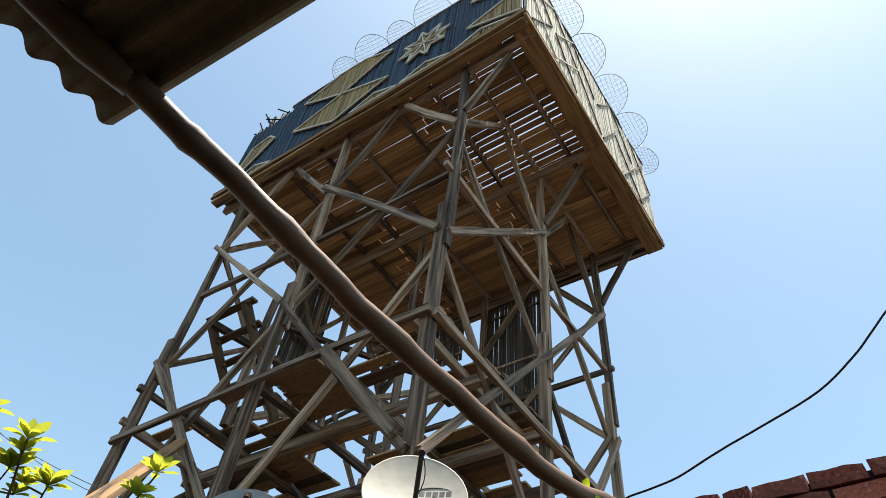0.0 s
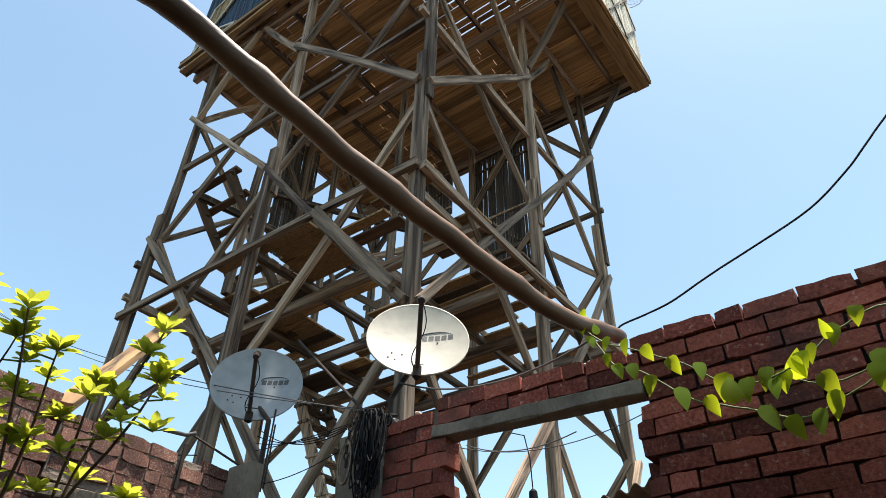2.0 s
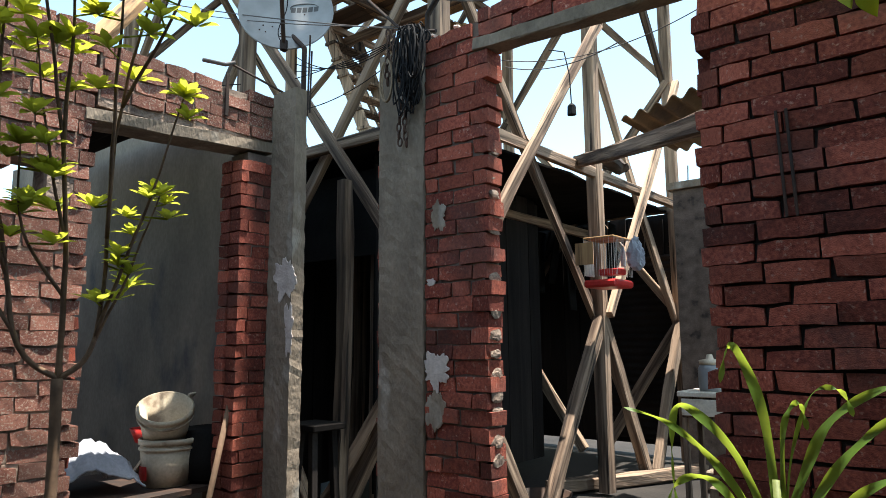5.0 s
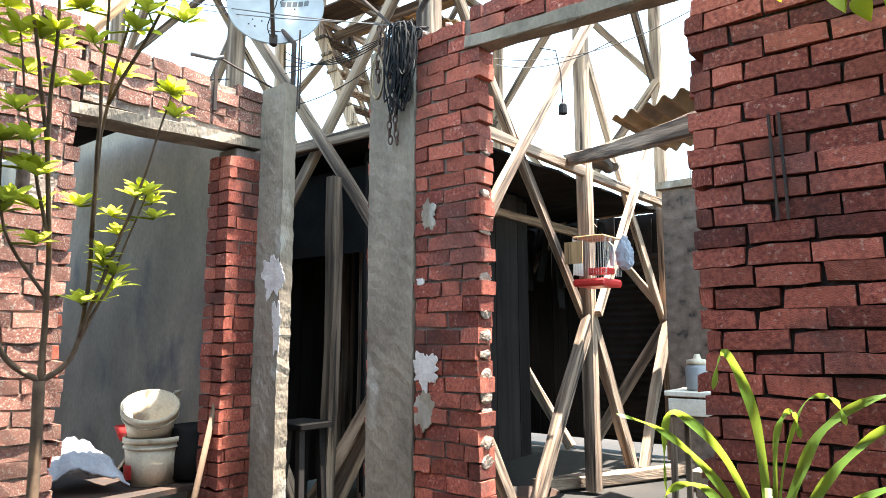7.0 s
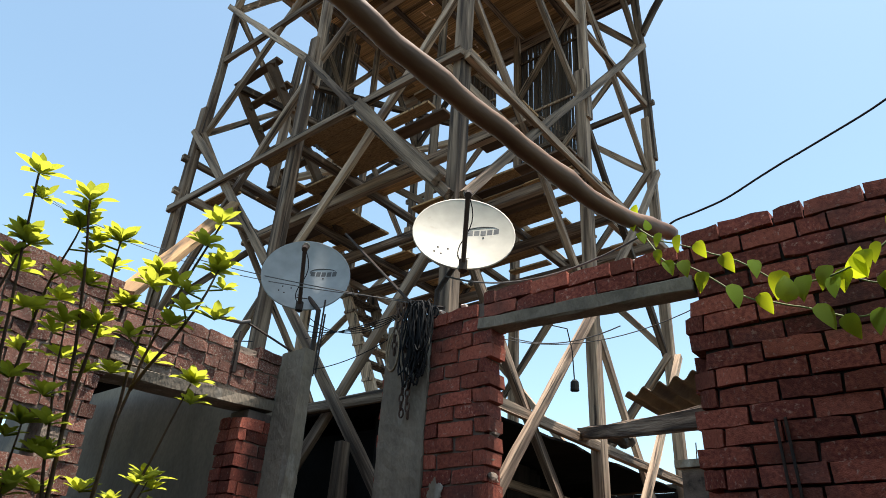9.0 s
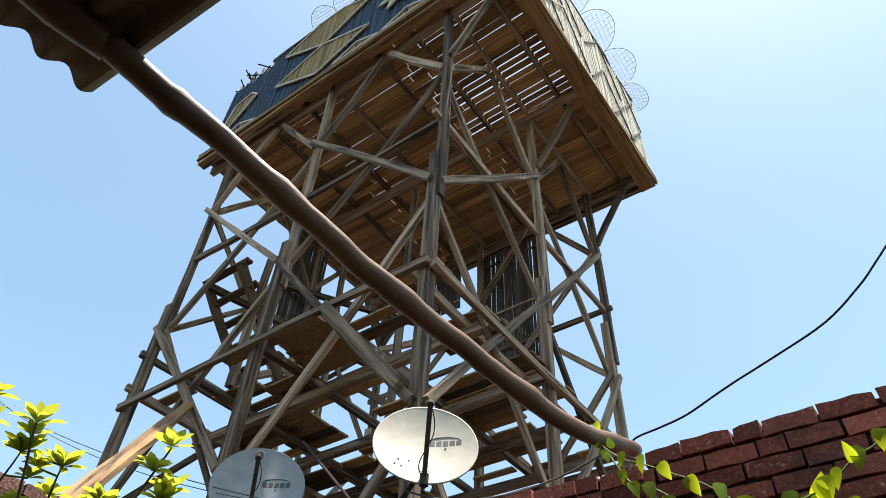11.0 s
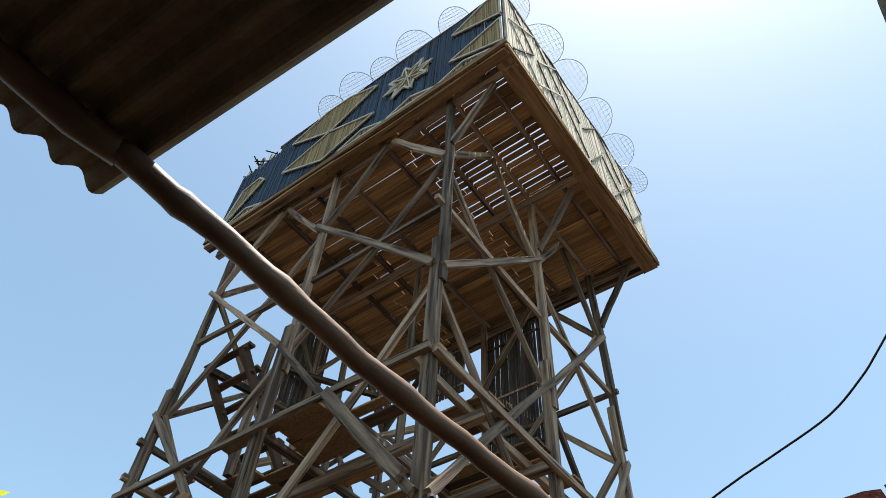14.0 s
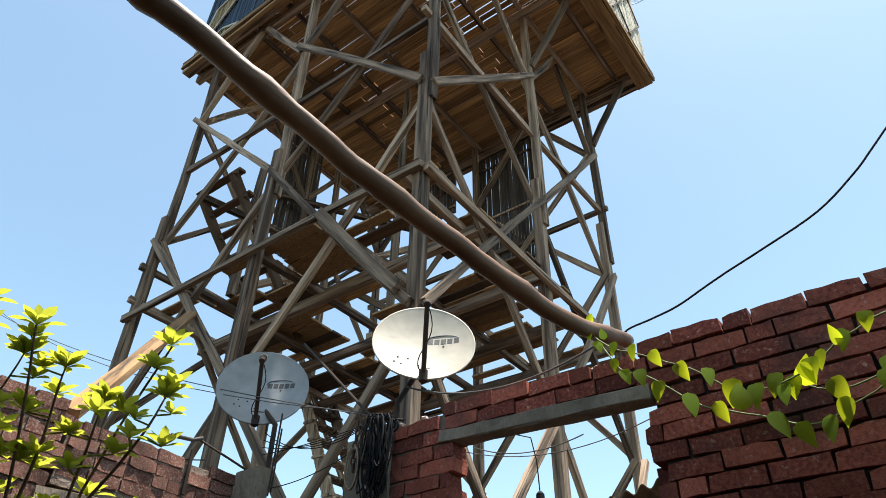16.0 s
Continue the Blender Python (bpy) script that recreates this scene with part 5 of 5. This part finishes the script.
def maize_leaf(pts, width):
    P = curve_pts(pts, 6)
    bm = bmesh.new()
    n = len(P)
    prev = None
    for i, p in enumerate(P):
        f = i / (n - 1)
        d = (P[min(i + 1, n - 1)] - P[max(i - 1, 0)]).normalized()
        s = d.cross(Vector((0.62, -0.78, 0.25))).normalized()
        side = (s * 0.55 + Vector((0.6, -0.5, 0.3)) * 0.6).normalized()
        side = (side - d * side.dot(d)).normalized()
        nrm = side.cross(d)
        w = 0.85 * width * (0.5 + 0.5 * min(1, f * 4)) * max(0.03, 1 - f ** 2.6)
        wav = 0.006 * math.sin(f * 22)
        row = (bm.verts.new(p - side * w / 2 + nrm * (w * 0.18 + wav)), bm.verts.new(p), bm.verts.new(p + side * w / 2 + nrm * (w * 0.18 - wav)))
        if prev:
            for a in (0, 1):
                bm.faces.new((prev[a], prev[a + 1], row[a + 1], row[a]))
        prev = row
    part("leaf", bm, M_MAIZE, maize, smooth=True)


maize_leaf([(-0.53, 1.64, 0.90), (-0.55, 1.66, 1.12), (-0.59, 1.655, 1.25), (-0.615, 1.65, 1.265), (-0.63, 1.64, 1.19)], 0.026)
maize_leaf([(-0.53, 1.64, 0.86), (-0.60, 1.63, 1.04), (-0.68, 1.615, 1.13), (-0.72, 1.60, 1.13), (-0.725, 1.59, 1.0), (-0.71, 1.59, 0.88)], 0.023)
maize_leaf([(-0.53, 1.64, 0.84), (-0.62, 1.62, 1.0), (-0.72, 1.59, 1.10), (-0.82, 1.565, 1.135)], 0.021)
maize_leaf([(-0.52, 1.64, 0.90), (-0.48, 1.67, 1.02), (-0.43, 1.69, 1.12), (-0.32, 1.71, 1.19), (-0.15, 1.70, 1.20)], 0.025)
maize_leaf([(-0.52, 1.63, 0.84), (-0.46, 1.66, 0.97), (-0.39, 1.68, 1.07), (-0.29, 1.69, 1.14), (-0.12, 1.68, 1.10)], 0.023)
maize_leaf([(-0.52, 1.62, 0.80), (-0.42, 1.65, 0.95), (-0.33, 1.66, 1.02), (-0.2, 1.66, 1.05), (-0.02, 1.64, 1.0)], 0.021)
maize_leaf([(-0.53, 1.62, 0.80), (-0.60, 1.60, 0.95), (-0.66, 1.59, 1.0), (-0.72, 1.57, 0.97), (-0.74, 1.56, 0.85)], 0.020)
maize_leaf([(-0.52, 1.64, 0.92), (-0.515, 1.65, 1.08), (-0.50, 1.66, 1.14), (-0.48, 1.66, 1.15), (-0.47, 1.66, 1.10)], 0.014)
maize_leaf([(-0.52, 1.64, 0.90), (-0.50, 1.65, 1.05), (-0.46, 1.67, 1.17), (-0.41, 1.68, 1.18), (-0.39, 1.68, 1.13)], 0.008)

vine = thing("vine", (-0.5, 2.5, 0), "climbing vine with heart-shaped green leaves along the branch and wall", "vine")
rv = random.Random(17)
runs = [
    [(-1.10, 2.52, 3.02), (-1.08, 2.50, 2.93), (-0.975, 2.46, 2.72), (-0.86, 2.45, 2.645), (-0.68, 2.45, 2.475), (-0.505, 2.45, 2.40), (-0.36, 2.45, 2.33), (-0.18, 2.42, 2.36), (0.1, 2.4, 2.5)],
    [(-1.12, 2.50, 2.97), (-1.0, 2.44, 2.82), (-0.86, 2.46, 2.74), (-0.70, 2.48, 2.64), (-0.55, 2.5, 2.52), (-0.38, 2.5, 2.50), (-0.2, 2.5, 2.44), (0.15, 2.5, 2.55)],
    [(0.3, 2.5, 2.3), (0.05, 2.45, 2.62), (-0.16, 2.45, 2.60), (-0.28, 2.44, 2.52), (-0.40, 2.44, 2.48)],
]
heart = []
for k in range(6):
    bm = bmesh.new()
    leaf_blade(bm, Vector((0, 0, 0)), (1, 0, 0), (0, 0, 1), 1.0, 0.62 + 0.08 * (k % 3), 0.05 + 0.03 * k, 0.1 + 0.08 * (k % 3), "heart", 12)
    heart.append(mesh_of(bm, "leaf", M_VINE, True))
for j, run in enumerate(runs):
    pts = curve_pts(run, 6)
    part("stem", tube([p + noise.noise_vector(p * 14) * 0.006 for p in pts], 0.0034, 6), M_GREENSTEM, vine, smooth=True)
    step = 3 if j < 2 else 2
    for i in range(2 if j < 2 else 10, len(pts), step):
        size = 0.046 + 0.044 * min(1, i / 24) * rv.uniform(0.6, 1.15) if j < 2 else rv.uniform(0.06, 0.085)
        ob = new("leaf", rv.choice(heart))
        ob.parent = vine
        ob.matrix_parent_inverse = vine.matrix_basis.inverted()
        off = Vector((rv.uniform(-0.015, 0.015), rv.uniform(-0.05, 0.0), rv.uniform(-0.01, 0.02)))
        d = Vector((rv.uniform(-0.4, 0.4), rv.uniform(-0.4, 0.1), -1.0 if rv.random() < 0.85 else 0.2)).normalized()
        u = Vector((rv.uniform(-0.3, 0.6), -1.0, rv.uniform(-0.2, 0.5)))
        s = d.cross(u).normalized()
        t = s.cross(d)
        m = Matrix(((d.x, s.x, t.x, 0), (d.y, s.y, t.y, 0), (d.z, s.z, t.z, 0), (0, 0, 0, 1)))
        ob.matrix_basis = Matrix.Translation(pts[i] + off) @ m @ Matrix.Diagonal((size, -size, size, 1))

# ---- bricks ----
def brick_mesh(seed, mat, wear=1.0):
    r = random.Random(seed)
    bm = bmesh.new()
    add_box(bm, (-0.5, -0.5, -0.5), (0.5, 0.5, 0.5))
    bmesh.ops.subdivide_edges(bm, edges=[e for e in bm.edges if abs(e.verts[0].co.x - e.verts[1].co.x) > 0.5], cuts=2)
    for v in bm.verts:
        end = abs(v.co.x) > 0.45
        v.co += Vector((r.uniform(-0.018, 0.008) * (1 if v.co.x > 0 else -1) if end else 0, r.uniform(-0.045, 0.045) * wear, r.uniform(-0.055, 0.045) * wear * (1 if v.co.z > 0 else -1)))
        if end and r.random() < 0.2 * wear:
            v.co.x *= 0.96
            v.co.z *= 0.78
    return mesh_of(bm, "brick", mat)


brick_pool = [brick_mesh(100 + k, M_BRICK) for k in range(14)]
dusty_pool = [brick_mesh(200 + k, M_DUSTY, 1.15) for k in range(10)]


def lay(parent, axis, face, u0, u1, z0, z1, depth, out, seed, ragged=0.0, ragged_side=1, pool=brick_pool, skip=None, BL=BL, loose=None):
    """Courses of bricks in running bond on one face of a wall: axis is the wall's run, out the way its face looks."""
    r = random.Random(seed)
    zi = 0
    z = z0
    while z + BH <= z1 + 0.001:
        u = u0 - (BL + JT) * (0.5 if zi % 2 else 0.0) - r.uniform(0, 0.05)
        while u < u1:
            ln = BL * r.uniform(0.93, 1.05)
            if r.random() < 0.1:
                ln = BL * 0.5
            a, b = max(u, u0), min(u + ln, u1)
            if ragged:
                if ragged_side > 0 and b >= u1 - 0.001:
                    b -= r.uniform(-0.5 * ragged, ragged)
                if ragged_side < 0 and a <= u0 + 0.001:
                    a += r.uniform(-0.5 * ragged, ragged)
            u += ln + JT
            if b - a < 0.035 or (skip and skip((a + b) / 2, z, r)):
                continue
            ob = new("brick", r.choice(pool))
            ob.parent = parent
            ob.matrix_parent_inverse = parent.matrix_basis.inverted()
            proud = r.uniform(-0.006, 0.006)
            zz = z + BH / 2 + r.uniform(-0.004, 0.004)
            if axis == "x":
                ob.location = ((a + b) / 2, face + depth / 2 * (-out) + proud * out, zz)
                ob.rotation_euler = (r.uniform(-0.015, 0.015), r.uniform(-0.012, 0.012), r.uniform(-0.012, 0.012))
            else:
                ob.location = (face + depth / 2 * (-out) + proud * out, (a + b) / 2, zz)
                ob.rotation_euler = (r.uniform(-0.012, 0.012), 0, math.pi / 2 + r.uniform(-0.01, 0.01))
            ob.scale = (b - a, depth, BH)
        z += COURSE + (0.0032 if loose and z > loose else 0)   # the upper joints are thicker
        zi += 1


lay(east_wall, "x", WY, -0.98, 0.55, 0.012 + COURSE * 6 - 0.02, 2.925, 0.1, -1, 1, 0.035, -1, loose=2.25)
lay(pier, "x", WY, -2.34, -1.95, 0.012 + COURSE * 2, 2.86, 0.118, -1, 2, 0.03, 1, skip=lambda u, z, r: z > 2.68 and u > -2.02)


def reveal(parent, x0, x1, y0, y1, z0, z1, seed, jag=(0, 0)):
    """One brick end a course on the narrow side of an opening."""
    r = random.Random(seed)
    z = z0
    while z + BH <= z1 + 0.001:
        ob = new("brick", r.choice(brick_pool))
        ob.parent, ob.matrix_parent_inverse = parent, parent.matrix_basis.inverted()
        jx, jy = jag[0] * r.uniform(-1, 1), jag[1] * r.uniform(-1, 1)
        ob.location = ((x0 + x1) / 2 + jx, (y0 + y1) / 2 + jy, z + BH / 2 + r.uniform(-0.003, 0.003))
        ob.rotation_euler = (0, r.uniform(-0.02, 0.02), r.uniform(-0.03, 0.03))
        ob.scale = (x1 - x0, y1 - y0, BH)
        z += COURSE


lay(over, "x", WY, -2.0, -0.98, 2.757, 2.96, 0.09, -1, 3, skip=lambda u, z, r: z > 2.87 and r.random() < 0.75)
for ob in over.children:   # the courses follow the sloping lintel
    ob.location.z -= 0.041 * (ob.location.x + 2.03)
lay(west_near, "y", WX, 0.35, 1.56, 0.012 + COURSE * 7, 2.925, 0.1, 1, 4, 0.03, 1, dusty_pool, skip=lambda u, z, r: 1.12 < u < 1.37 and 1.88 < z < 2.12, BL=0.185)
lay(west_over, "y", WX, 1.57, 2.62, 2.535, 2.845, 0.1, 1, 5, pool=dusty_pool, BL=0.175, skip=lambda u, z, r: abs(u - 2.32) < 0.06 and 2.70 < z < 2.76)
lay(west_jamb, "y", WX, 2.41, 2.64, 0.012 + COURSE * 5, 2.45, 0.1, 1, 6)
reveal(west_jamb, WX - WT + 0.002, WX - 0.104, 2.403, 2.5, 0.012, 2.45, 8, (0.0, 0.006))
reveal(west_near, WX - WT + 0.002, WX - 0.104, 1.46, 1.568, 0.012 + COURSE * 5, 2.86, 9, (0.0, 0.01))
reveal(pier, -2.685, -2.60, WY + 0.02, WY + 0.19, 0.012 + COURSE * 4, 2.6, 14, (0.012, 0.0))
reveal(east_wall, -0.985, -0.88, WY + 0.104, WY + WT - 0.002, 0.012 + COURSE * 8, 2.6, 12, (0.02, 0.0))
